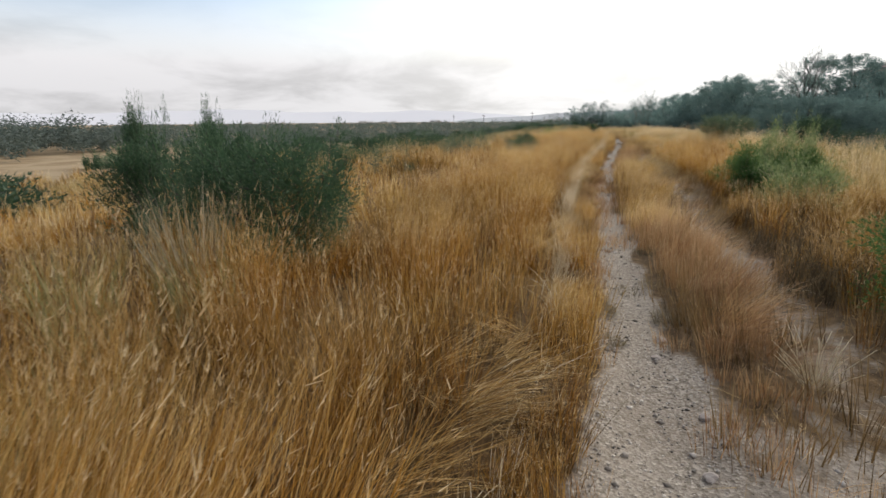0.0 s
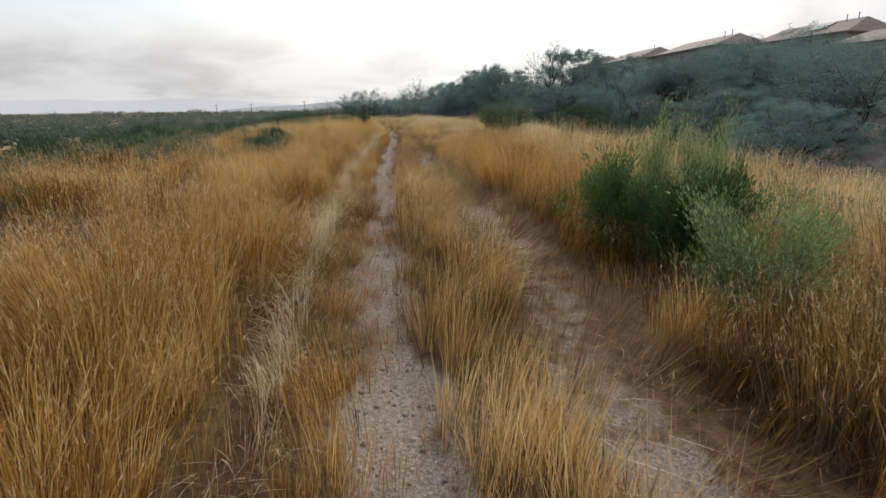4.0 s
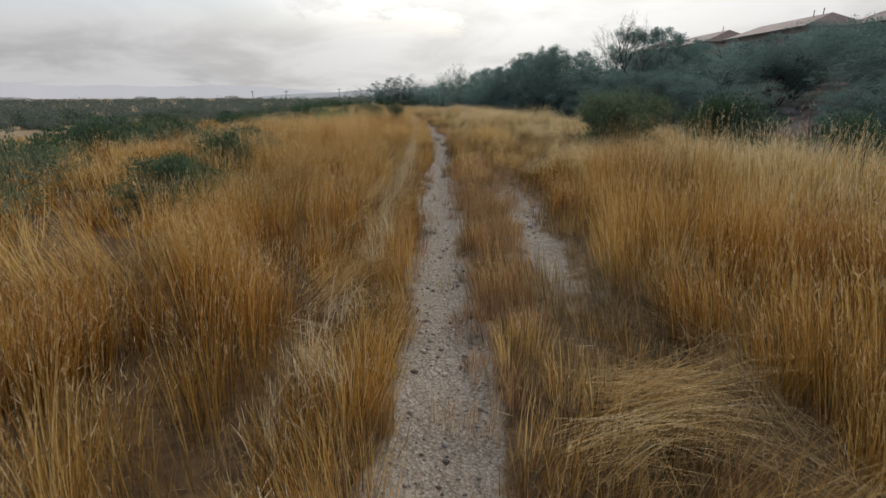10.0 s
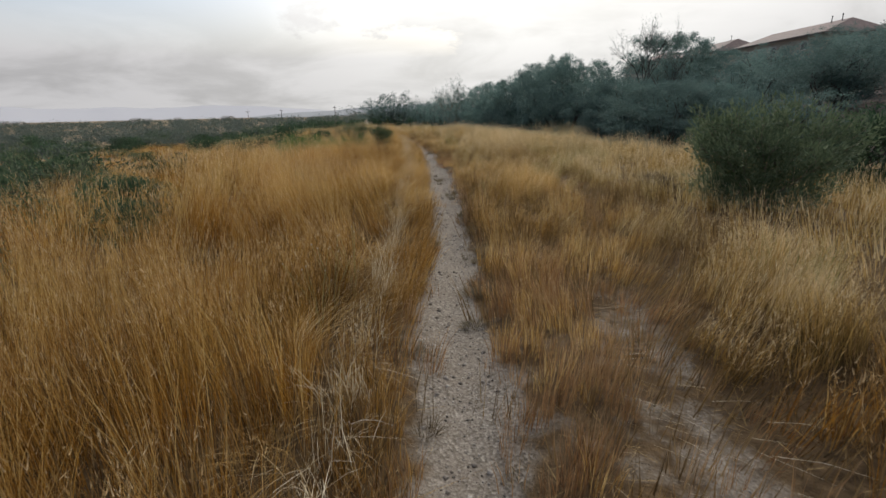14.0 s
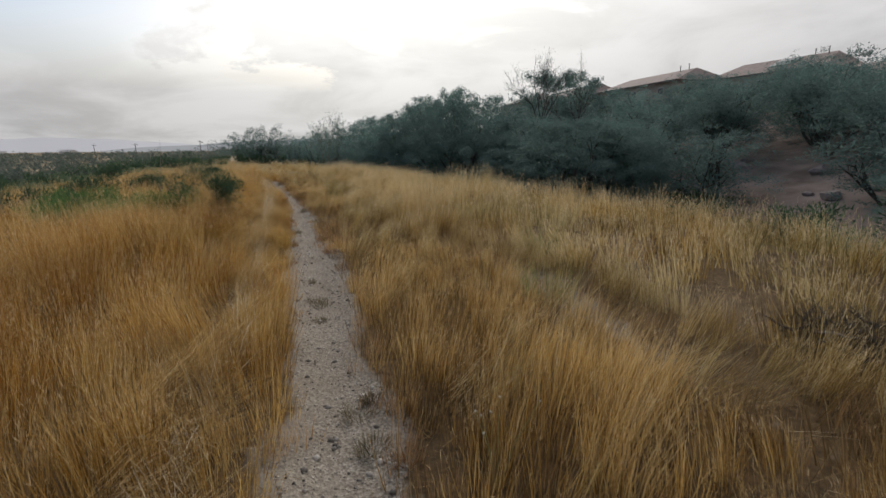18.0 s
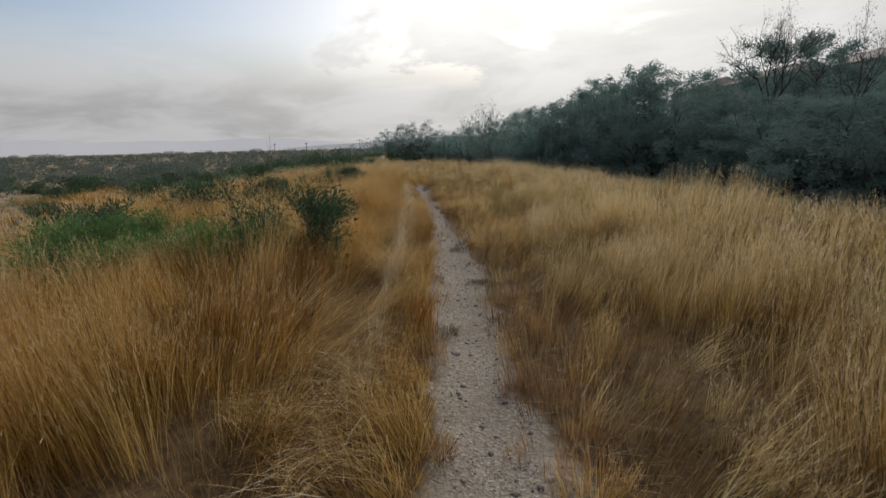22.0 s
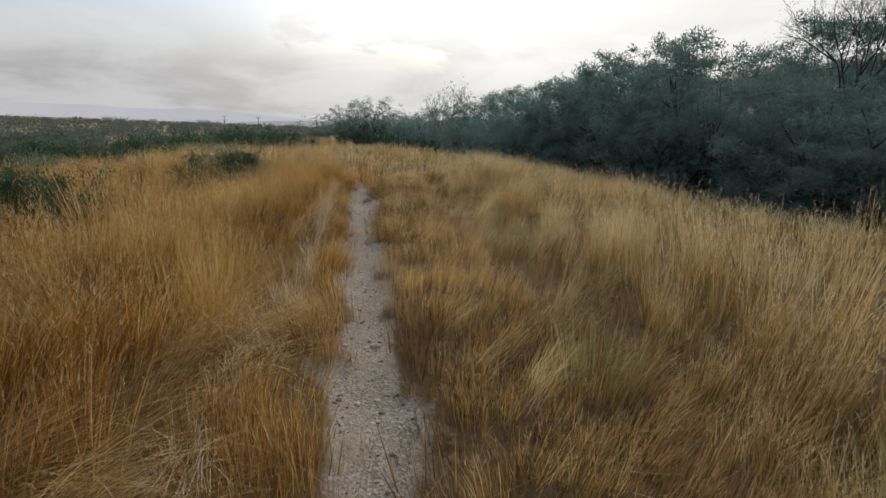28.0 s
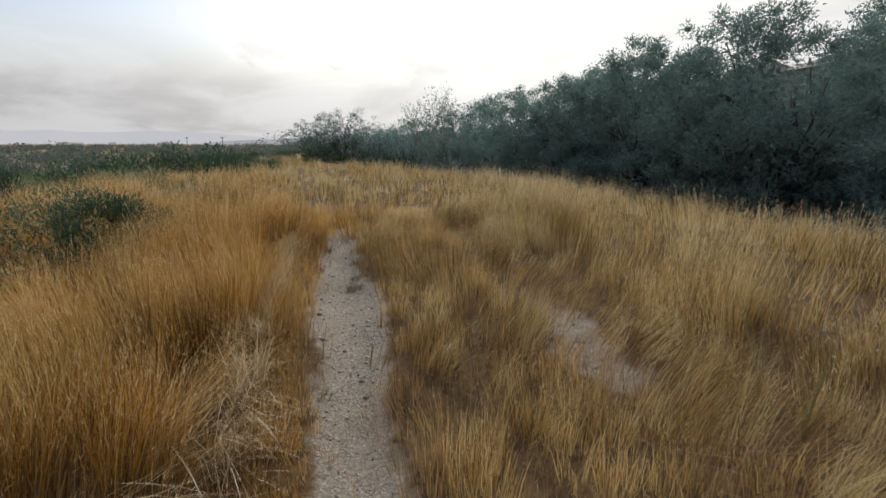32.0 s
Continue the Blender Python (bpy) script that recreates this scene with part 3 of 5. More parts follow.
def plant(name, seed, stems, size, radius, depth, count, leaf, wide, ball, leaf_mat, wood_mat, spread=0.6, kids=3, up=1.0, lean=0.5, leafdir=0.7, low=0.0, parts=("trunk", "crown"), asp=1.1, rnom=1.0, lumps=0, bole=0.0, lift=0.0):
    """A tree or bush round the origin, 1 wide (radius) and asp high; leaf sizes are for a radius of rnom. Leaves stand in clumps round the twig ends; low: the share of clumps that hang near the ground."""
    r = random.Random(seed)
    paths, tips = [], []
    for s in range(stems):
        a = 2 * math.pi * (s + r.uniform(-0.3, 0.3)) / stems
        q = lean * r.uniform(0.6, 1.3)
        d = np.array([math.cos(a) * q, math.sin(a) * q, up])
        grow((math.cos(a) * radius * 0.8, math.sin(a) * radius * 0.8, -0.05), d / np.linalg.norm(d), size * r.uniform(0.8, 1.1), radius, depth, paths, tips, r, spread, 0.0, kids)
    if bole:
        paths = [[(q + np.array([0, 0, bole]), w) for q, w in path] for path in paths]
        tips = [(q + np.array([0, 0, bole]), w) for q, w in tips]
        paths.append([(np.array([0.0, 0.0, -0.1]), radius * 2.4), (np.array([0.1, 0.06, bole * 0.5]), radius * 2.0), (np.array([0.0, 0.0, bole + 0.1]), radius * 1.7)])
    tv, tf = tubes(paths, 5 if bole else 3)
    if lumps:
        tv = tv * np.array([0.55, 0.55, 0.8])
    tp, td = np.array([q[0] for q in tips]), np.array([q[1] for q in tips])
    if low:
        k = int(len(tp) * low)
        pick = rng.integers(0, len(tp), k)
        lp = tp[pick] * np.array([1.05, 1.05, 0.45]) * rng.uniform(0.6, 1.0, (k, 1))
        tp, td = np.concatenate([tp, lp]), np.concatenate([td, td[pick]])
    if lumps:
        top, rad = np.percentile(tp[:, 2], 97), np.percentile(np.hypot(tp[:, 0], tp[:, 1]), 92)
        g = rng.normal(size=(lumps, 3))
        g[:, 2] = np.where(g[:, 2] < 0, g[:, 2] * 0.9, g[:, 2])
        g /= np.linalg.norm(g, axis=1)[:, None]
        td = g.copy()
        g = g * (1 + 0.28 * np.minimum(np.abs(g[:, 2:]), np.hypot(g[:, :1], g[:, 1:2])))
        tp = g * (0.5 + 0.5 * rng.random((lumps, 1)) ** 0.6) * np.array([rad, rad, top * (0.5 - lift / 2)]) + np.array([0, 0, top * (0.52 + lift / 2)])
        tp[:, :2] *= (1 + 0.12 * np.sin(3 * np.arctan2(g[:, 1], g[:, 0]) + seed))[:, None]
    big = 0.5 + rng.random(len(tp)) ** 2 * (0.7 if lumps else 1.1)
    pick = rng.choice(len(tp), count, p=big ** 2 / (big ** 2).sum())
    g = rng.normal(size=(count, 3))
    g /= np.linalg.norm(g, axis=1)[:, None]
    off = g * (rng.random((count, 1)) ** (0.8 if lumps else 0.45)) * ball * 1.9 * big[pick][:, None] * (np.array([1.15, 1.15, 0.5]) if lumps else np.array([1.1, 1.1, 0.75]))
    c = tp[pick] + off
    c[:, 2] = np.maximum(c[:, 2], 0.02 * size + 0.05 * size * rng.random(count))
    dr = td[pick] * leafdir + g * 0.8 + rng.normal(size=(count, 3)) * 0.5 + np.array([0, 0, 0.25])
    k0, k2 = 1 / np.percentile(np.hypot(c[:, 0], c[:, 1]), 97), asp / np.percentile(c[:, 2], 99.7)
    sc = np.array([k0, k0, k2])
    lv, lf = leaves(c * sc, dr, leaf / rnom * rng.uniform(0.6, 1.3, count), wide / rnom * rng.uniform(0.7, 1.3, count))
    if lumps:
        # heavier sprays inside the crown
        k = 2600
        pick = rng.integers(0, lumps, k)
        g = rng.normal(size=(k, 3))
        mid = np.array([0, 0, top * (0.52 + lift / 2)])
        c2 = (tp[pick] - mid) * (rng.random((k, 1)) ** 0.5 * 0.74) + mid + g * ball * 0.4
        c2[:, 2] = np.maximum(c2[:, 2], top * 0.08 if not lift else top * 0.3)
        v2, f2 = leaves(c2 * sc, g + np.array([0, 0, 0.2]), 0.24 / rnom * rng.uniform(0.6, 1.3, k), 0.12 / rnom * rng.uniform(0.6, 1.3, k))
        lv, lf = np.concatenate([lv, v2]), np.concatenate([lf, f2 + len(lv)])
    root = new(name)
    part(parts[0], mesh_np(parts[0], tv * sc, tf, wood_mat, 4), root)
    part(parts[1], mesh_np(parts[1], lv, lf, leaf_mat, 3), root)
    root["tall"] = asp
    return root


def put(proto, x, y, r, h, turn=0.0, label="", category="", group="", sink=0.05):
    z = float(land(x, y)) - sink
    ob = copy_thing(proto, Matrix.LocRotScale((x, y, z), Euler((0, 0, turn)), (r, r, h / proto["tall"])))
    return tagged(ob, label, category, group)


def drop_proto(ob):
    for o in (*ob.children_recursive, ob):
        bpy.data.objects.remove(o)


# ---- shrubs ----
P2 = ("trunk", "foliage")
BIG = [plant("desert_broom", 1, 10, 0.6, 0.016, 2, 42000, 0.05, 0.014, 0.08, GREEN_DARK, BARK, 0.55, 3, 0.9, 0.9, 1.2, 0.6, P2, 1.15, 1.25)]
BROOM = [plant("desert_broom", s, 10, 0.6, 0.016, 2, 13000, 0.065, 0.02, 0.07, GREEN_DARK, BARK, 0.55, 3, 0.9, 0.9, 1.2, 0.6, P2, 1.15, 1.2) for s in (2,)]
FRESH = [plant("desert_broom", s, 12, 0.55, 0.010, 2, 24000, 0.048, 0.015, 0.075, GREEN_BRIGHT, TWIG, 0.5, 3, 1.0, 0.9, 1.2, 0.6, P2, 1.2, 0.85) for s in (11, 12)]
SALT = [plant("saltbush", s, 11, 0.5, 0.012, 2, 20000, 0.062, 0.021, 0.075, GREEN_GREY, TWIG, 0.5, 3, 1.0, 0.8, 1.0, 0.4, P2, 1.2, 1.0) for s in (21, 22)]
SPARSE = [plant("twiggy_shrub", s, 7, 0.5, 0.010, 3, 1900, 0.06, 0.018, 0.05, GREEN_GREY, BARK, 0.7, 3, 0.7, 0.9, 0.7, 0.0, P2, 0.9, 1.0) for s in (31, 32)]
FAR = [plant("desert_broom", s, 7, 0.6, 0.02, 1, 2600, 0.11, 0.046, 0.12, GREEN_DARK, BARK, 0.6, 3, 0.9, 0.9, 0.9, 0.6, P2, 0.9, 1.1) for s in (71, 72)]
FAR_SALT = [plant("saltbush", s, 7, 0.6, 0.02, 1, 2600, 0.11, 0.046, 0.12, GREEN_GREY, BARK, 0.6, 3, 0.9, 0.9, 0.9, 0.6, P2, 0.9, 1.1) for s in (73,)]
D, F_, S, T = "dark green desert broom bush standing among tall dry grass", "bright green feathery bush growing out of dry grass", "dusty grey-green rounded bush beside dry grass", "sparse grey twiggy shrub with thin foliage in grass"
for proto, x, y, r, h, lab in (
    (BIG[0], -3.2, 4.45, 0.92, 1.5, D), (BROOM[0], -4.45, 4.95, 0.72, 1.5, D), (BROOM[0], -5.9, 5.5, 0.85, 1.45, D), (BROOM[0], -6.25, 5.7, 0.32, 2.0, D), (BROOM[0], -4.2, 4.72, 0.26, 1.78, D), (FAR[1], -16.5, 9.5, 2.2, 1.2, D), (SPARSE[0], -5.8, 13.5, 0.9, 0.9, T), (SPARSE[1], -6.7, 23.9, 0.9, 0.9, T),
    (FRESH[0], 2.55, 4.3, 0.6, 0.95, F_), (FRESH[1], 2.75, 10.55, 0.62, 1.12, F_), (FRESH[0], 3.05, 9.7, 0.52, 1.05, F_),
    (SALT[0], 5.6, 27.3, 1.12, 1.6, S), (BROOM[0], 10.6, 30.2, 2.0, 1.9, D), (BROOM[0], 13.2, 28.8, 1.9, 2.3, D), (FAR[0], 12.2, 25.6, 1.4, 1.6, D), (FAR_SALT[0], 12.8, 34.0, 1.4, 1.3, S),
    (BROOM[0], -3.4, 23.6, 0.8, 0.9, D), (BROOM[0], -3.3, 21.3, 0.95, 0.75, D), (BROOM[0], -4.9, 28.6, 1.2, 0.75, D), (BROOM[0], -3.6, 27.0, 0.7, 0.55, D),
    (SPARSE[0], -5.2, 20.0, 1.2, 1.15, T), (SPARSE[1], -6.6, 23.0, 1.0, 0.9, T), (FAR[1], -10.0, 20.0, 1.1, 0.9, D), (FAR[0], -9.2, 22.5, 0.8, 0.9, D), (FAR[0], -13.0, 19.0, 1.3, 1.2, D),
    (FAR[1], -6.9, 43.6, 0.9, 0.95, D), (FAR[0], -5.4, 48.0, 1.0, 0.95, D), (BROOM[0], -1.1, 39.4, 1.0, 1.2, D), (FRESH[0], -1.75, 38.9, 0.75, 0.85, F_), (BROOM[0], -4.3, 40.3, 0.9, 0.9, D), (FRESH[0], -3.3, 39.3, 1.1, 0.95, F_),
    (FAR[1], -6.2, 47.6, 1.1, 1.0, D), (BROOM[0], -4.1, 49.2, 0.95, 1.0, D), (BROOM[0], -3.0, 53.8, 1.15, 1.05, D), (SPARSE[1], -3.3, 54.6, 1.2, 1.15, T),
    (FAR[0], -5.0, 63.0, 1.0, 0.9, D), (FAR[0], -7.0, 36.0, 0.9, 0.8, D), (SPARSE[0], -8.5, 33.0, 1.4, 1.4, T),
    (FAR_SALT[0], 13.5, 40.0, 1.6, 1.3, S), (FAR_SALT[0], 16.0, 30.0, 1.6, 1.5, S), (FAR[1], 19.0, 40.0, 1.8, 1.6, D), (FAR[0], 22.0, 48.0, 1.8, 1.7, D),
):
    put(proto, x, y, r, h, random.uniform(0, 6.28), lab, "bush", "bushes in the grass")
for i in range(54):
    y = random.uniform(20, 92)
    x = -random.uniform(9.5, 16) - random.random() ** 1.3 * (10 + y * 0.45)
    q = random.random()
    proto, lab = (random.choice(FAR), D) if q < 0.6 else (FAR_SALT[0], S) if q < 0.88 else (random.choice(SPARSE), T)
    put(proto, x, y, random.uniform(0.7, 1.7), random.uniform(0.7, 1.5), random.uniform(0, 6.28), lab, "bush", "bushes on the plain")

for i in range(46):
    y = random.uniform(64, 112)
    x = -random.uniform(4.5, 9) - random.random() ** 1.4 * 42
    h = random.uniform(0.9, 1.9)
    put(random.choice(FAR + FAR + FAR_SALT), x, y, h * random.uniform(0.9, 1.5), h, random.uniform(0, 6.28), "dark green rounded bush standing on the low plain", "bush", "bushes on the plain")
for x, y, r, h in ((-1.2, 95.5, 2.6, 2.2), (1.6, 92.8, 2.6, 2.2), (-3.6, 99.0, 2.4, 2.4), (4.0, 88.0, 2.4, 2.0)):
    put(FAR[0], x, y, r, h, x, "dark green rounded bush at the foot of trees", "bush", "bushes on the plain")
for i in range(24):
    y = random.uniform(15, 42)
    put(random.choice(FAR + FAR_SALT), -random.uniform(9.0, 19.0), y, random.uniform(0.8, 1.6), random.uniform(0.8, 1.5), random.uniform(0, 6.28), D, "bush", "bushes on the plain")

# ---- trees along the wash ----
MESQ = [plant("mesquite_tree", s, 6, 1.5, 0.10, 2, 9500, 0.14, 0.058, 0.19, TREE_LEAF, BARK, 0.8, 3, 0.9, 1.0, 0.3, 0, asp=1.8, rnom=3.9, lumps=150, lift=0.0) for s in (41, 42, 43)]
OPEN = [plant("mesquite_tree", s, 4, 1.5, 0.09, 2, 16000, 0.12, 0.055, 0.30, TREE_LEAF, BARK, 0.8, 3, 0.9, 0.8, 0.3, 0, asp=1.8, rnom=3.9, lumps=60, lift=0.26) for s in (44,)]
NEAR = [plant("mesquite_tree", s, 6, 1.5, 0.10, 2, 62000, 0.096, 0.043, 0.16, TREE_LEAF, BARK, 0.8, 3, 0.9, 1.0, 0.3, 0, asp=1.9, rnom=3.8, lumps=300) for s in (45, 46, 47)]
AIRY = [plant("palo_verde_tree", s, 5, 1.05, 0.030, 4, 1500, 0.065, 0.024, 0.10, TREE_LEAF, BARK, 0.5, 3, 1.0, 0.75, 0.6, asp=3.2, rnom=2.2, bole=2.6) for s in (51, 52)]
TWIGGY = [plant("bare_tree", s, 6, 1.8, 0.035, 4, 1200, 0.15, 0.05, 0.12, TREE_LEAF, TWIG, 0.4, 3, 1.3, 0.6, asp=2.2, rnom=2.4) for s in (61,)]
M, A, B = "dense hazy green mesquite tree on the bank of the wash", "tall airy palo verde tree with see-through crown", "nearly bare twiggy tree rising above mesquites"
TREES = [
    (MESQ[0], -1.0, 97.5, 3.5, 5.6), (MESQ[1], 2.4, 95.0, 3.4, 5.2), (TWIGGY[0], 5.9, 86.0, 2.6, 7.6), (MESQ[2], 5.0, 91.5, 3.6, 5.8), (MESQ[0], 8.2, 85.0, 3.6, 6.6),
    (NEAR[1], 10.4, 78.0, 4.2, 6.8), (NEAR[2], 12.0, 72.5, 4.2, 7.0), (NEAR[0], 13.2, 67.5, 4.5, 7.8), (AIRY[0], 19.0, 60.0, 2.6, 10.6), (NEAR[1], 14.0, 62.3, 4.2, 7.9),
    (NEAR[2], 16.2, 57.0, 4.2, 5.8), (AIRY[1], 17.3, 52.6, 2.1, 9.0), (NEAR[0], 16.2, 50.4, 3.9, 5.3), (NEAR[1], 18.6, 50.8, 3.6, 5.0),
    (NEAR[0], 15.0, 54.0, 3.0, 3.8), (NEAR[1], 17.0, 63.5, 3.4, 5.4), (NEAR[2], 18.6, 56.5, 3.2, 5.0), (NEAR[1], 20.5, 52.5, 3.2, 5.0), (MESQ[1], 22.5, 48.0, 3.4, 4.6),
    (NEAR[2], 16.8, 69.5, 3.6, 7.4), (MESQ[0], 20.5, 61.0, 4.0, 6.0), (NEAR[0], 15.0, 74.0, 4.3, 8.2), (MESQ[2], 16.0, 82.0, 4.3, 8.0), (MESQ[0], 12.0, 90.0, 4.1, 7.4), (MESQ[0], 7.0, 98.0, 4.1, 6.6),
    (NEAR[0], 24.5, 65.5, 5.0, 8.4), (MESQ[1], 24.5, 56.0, 4.6, 5.6), (MESQ[0], 28.0, 62.0, 4.3, 5.7), (OPEN[0], 29.7, 54.5, 4.3, 6.3), (OPEN[0], 32.0, 61.0, 4.2, 5.6), (MESQ[1], 34.0, 58.0, 4.6, 5.2),
    (OPEN[0], 33.0, 49.0, 4.6, 6.1), (MESQ[0], 38.0, 53.0, 4.6, 5.6), (MESQ[0], 36.0, 44.0, 4.8, 4.8), (MESQ[1], 41.0, 48.0, 4.6, 3.8), (MESQ[2], 33.0, 38.5, 4.6, 4.4),
    (MESQ[0], 40.0, 34.0, 4.2, 8.0), (MESQ[0], 35.0, 27.0, 4.2, 7.5), (OPEN[0], 30.0, 43.5, 4.0, 5.0), (MESQ[2], 39.0, 64.0, 4.8, 5.1), (MESQ[0], 34.0, 68.0, 4.8, 5.5),
    (MESQ[0], 28.0, 72.0, 4.6, 6.1), (MESQ[1], 24.0, 78.0, 4.6, 6.9), (MESQ[2], 20.0, 90.0, 4.3, 6.9), (MESQ[0], 44.0, 58.0, 4.8, 4.2), (MESQ[0], 46.0, 68.0, 4.8, 4.7),
    (MESQ[1], 36.0, 24.0, 4.8, 7.4), (MESQ[2], 32.0, 18.0, 4.6, 7.0), (MESQ[0], 34.0, 10.0, 4.8, 7.0), (MESQ[1], 44.0, 42.0, 4.8, 3.6), (MESQ[0], 42.0, 30.0, 4.8, 6.8),
    (NEAR[0], 23.0, 36.0, 3.4, 4.2), (MESQ[1], 25.5, 41.0, 3.4, 4.4), (NEAR[1], 20.0, 28.0, 3.0, 3.6), (MESQ[0], 26.0, 31.0, 3.8, 4.8), (MESQ[1], 22.0, 22.0, 3.2, 4.0), (MESQ[2], 29.0, 36.0, 3.6, 4.2), (MESQ[2], 13.0, 103.0, 4.3, 7.2), (MESQ[0], 2.0, 104.0, 3.8, 5.8), (MESQ[1], -4.5, 104.0, 3.1, 4.6), (MESQ[2], 42.0, 56.0, 4.3, 4.5), (MESQ[0], 36.0, 52.0, 4.3, 5.0),
]
TREES += [(MESQ[k % 3], 53.0 + 2.5 * (k % 2), 60.0 + 8.2 * k, (4.9, 3.6, 4.3, 3.2)[k % 4], (3.4, 5.6, 4.4, 5.0, 3.0)[k % 5]) for k in range(9)]
for proto, x, y, r, h in TREES:
    h = h * (random.uniform(0.94, 1.06) if x > 26 else 1.03)
    k = proto.name.split("_")[0]
    put(proto, x, y, r, h, random.uniform(0, 6.28), {"mesquite": M, "palo": A, "bare": B}[k], "tree", "trees along the wash", 0.1)
PALE = [plant("desert_broom", s, 12, 0.55, 0.010, 2, 17000, 0.046, 0.013, 0.08, GREEN_PALE, TWIG, 0.5, 3, 1.0, 0.9, 1.2, 0.6, P2, 1.2, 0.85) for s in (13,)]
for x, y, r, h, turn in ((3.1, 10.0, 0.42, 1.55, 1.0), (2.95, 8.75, 0.66, 1.0, 2.4)):
    put(PALE[0], x, y, r, h, turn, "pale yellowish green feathery bush in dry grass", "bush", "bushes in the grass")
for proto in (*BIG, *BROOM, *FRESH, *PALE, *SALT, *SPARSE, *FAR, *FAR_SALT, *NEAR, *OPEN, *MESQ, *AIRY, *TWIGGY):
    drop_proto(proto)

# ---- far scrub on the plain ----


def scrub(name, n, xr, yr, hr, per, leaf, label, wide=(0.9, 1.6)):
    """Many bushes in one mesh: each is a heap of small rounded clumps of leaves down to the ground."""
    cs = []
    for _ in range(n):
        y = random.uniform(*yr)
        x = random.uniform(*xr(y))
        h = random.uniform(*hr)
        w = h * random.uniform(*wide) * 0.5
        k = 9
        a, q = rng.uniform(0, 6.28, k), np.sqrt(rng.random(k)) * 0.75
        mid = np.stack([np.cos(a) * q * w, np.sin(a) * q * w, h * (0.28 + 0.5 * rng.random(k) * (1 - 0.6 * q))], -1)
        size = rng.uniform(0.22, 0.36, k) * h
        pick = rng.integers(0, k, per)
        g = rng.normal(size=(per, 3))
        g *= rng.random((per, 1)) ** 0.5 / np.linalg.norm(g, axis=1)[:, None]
        c = mid[pick] + g * size[pick][:, None] * np.array([1.1, 1.1, 0.8])
        c[:, 2] = np.clip(c[:, 2], 0.03 * h, h)
        c[:, 2] += land(x, y)
        cs.append(c + np.array([x, y, 0.0]))
    c = np.concatenate(cs)
    v, f = leaves(c, rng.normal(size=c.shape) * np.array([1, 1, 0.6]), leaf * rng.uniform(0.6, 1.3, len(c)), leaf * 0.5 * rng.uniform(0.6, 1.3, len(c)))
    return tagged(new(name, mesh_np(name, v, f, FAR_LEAF, 3)), label, "scrub", kind="stuff")


scrub("plain_scrub", 260, lambda y: (-150, -14 if y < 100 else -6), (88, 185), (1.4, 3.4), 240, 0.26, "dark green desert scrub covering the low plain")
scrub("far_scrub", 1100, lambda y: (-1.2 * y, 0.15 * y), (185, 640), (2.4, 5.4), 70, 0.75, "hazy band of distant trees and scrub", (1.2, 2.4))
scrub("left_scrub", 150, lambda y: (-100, -44), (-8, 66), (2.2, 3.9), 300, 0.34, "dark trees and scrub at the edge of the low plain")
scrub("plain_trees", 90, lambda y: (-1.1 * y, -0.06 * y), (100, 190), (3.0, 4.9), 340, 0.28, "dark green trees standing on the far plain")
scrub("far_tree_clump", 60, lambda y: (-86, -52), (22, 50), (3.4, 5.2), 420, 0.34, "dark clump of trees across the low plain")
scrub("low_plain_scrub", 170, lambda y: (-66, np.interp(y, (36, 60, 75, 100), (-29, -25, -19, -12))), (36, 102), (1.5, 3.1), 330, 0.2, "grey-green thicket along the low plain")
scrub("wash_scrub", 90, lambda y: (edge(y) + 4, edge(y) + 20), (20, 92), (0.6, 1.5), 200, 0.12, "low dark brush on the floor of the wash")

# ---- grass ----


def tufts(n, x0, x1, y0, y1, dens):
    """Tuft feet in that stretch, thinned by dens(x, y)."""
    x, y = rng.uniform(x0, x1, n), rng.uniform(y0, y1, n)
    keep = rng.random(n) < dens(x, y)
    return x[keep], y[keep]


def field_density(x, y):
    o = x - trail(y)
    rt = right_track(y)
    end = sm(55, 59, y)
    gap = np.interp(y, (0, 3, 5, 8, 9, 13, 15, 34, 36, 46, 48), (0.2, 0.2, 0.1, 0.1, 0.3, 0.3, 0.1, 0.1, 0.4, 0.25, 0.02)) * (0.35 + 0.65 * sm(0.38, 0.52, vnoise(x, y, 1.3, 3)))
    left = np.maximum(sm(0.0, 0.2, -o - np.maximum(half(y), straw_side(y) + 0.03 + gap) + 0.25 * (vnoise(x, y, 0.7, 0) - 0.5)), end)
    wide = 0.26 + 0.2 * sm(6, 8, y) * (1 - sm(16, 18, y))
    right = sm(wide, wide + 0.22, o - rt + 0.3 * (vnoise(x, y, 0.8, 1) - 0.5))
    clump = (0.10 + 0.90 * sm(0.30, 0.52, vnoise(x, y, 0.42, 4))) * (0.5 + 0.5 * sm(0.2, 0.5, vnoise(x, y, 1.7, 1)))
    fade = (1 - sm(-0.5, 1.5, x - edge(y))) * (1 - 0.5 * sm(9.0, 16.0, -o) * sm(0.3, 0.6, vnoise(x, y, 5.0, 5)))
    return np.minimum(np.maximum(left, right) * clump * fade, 1)


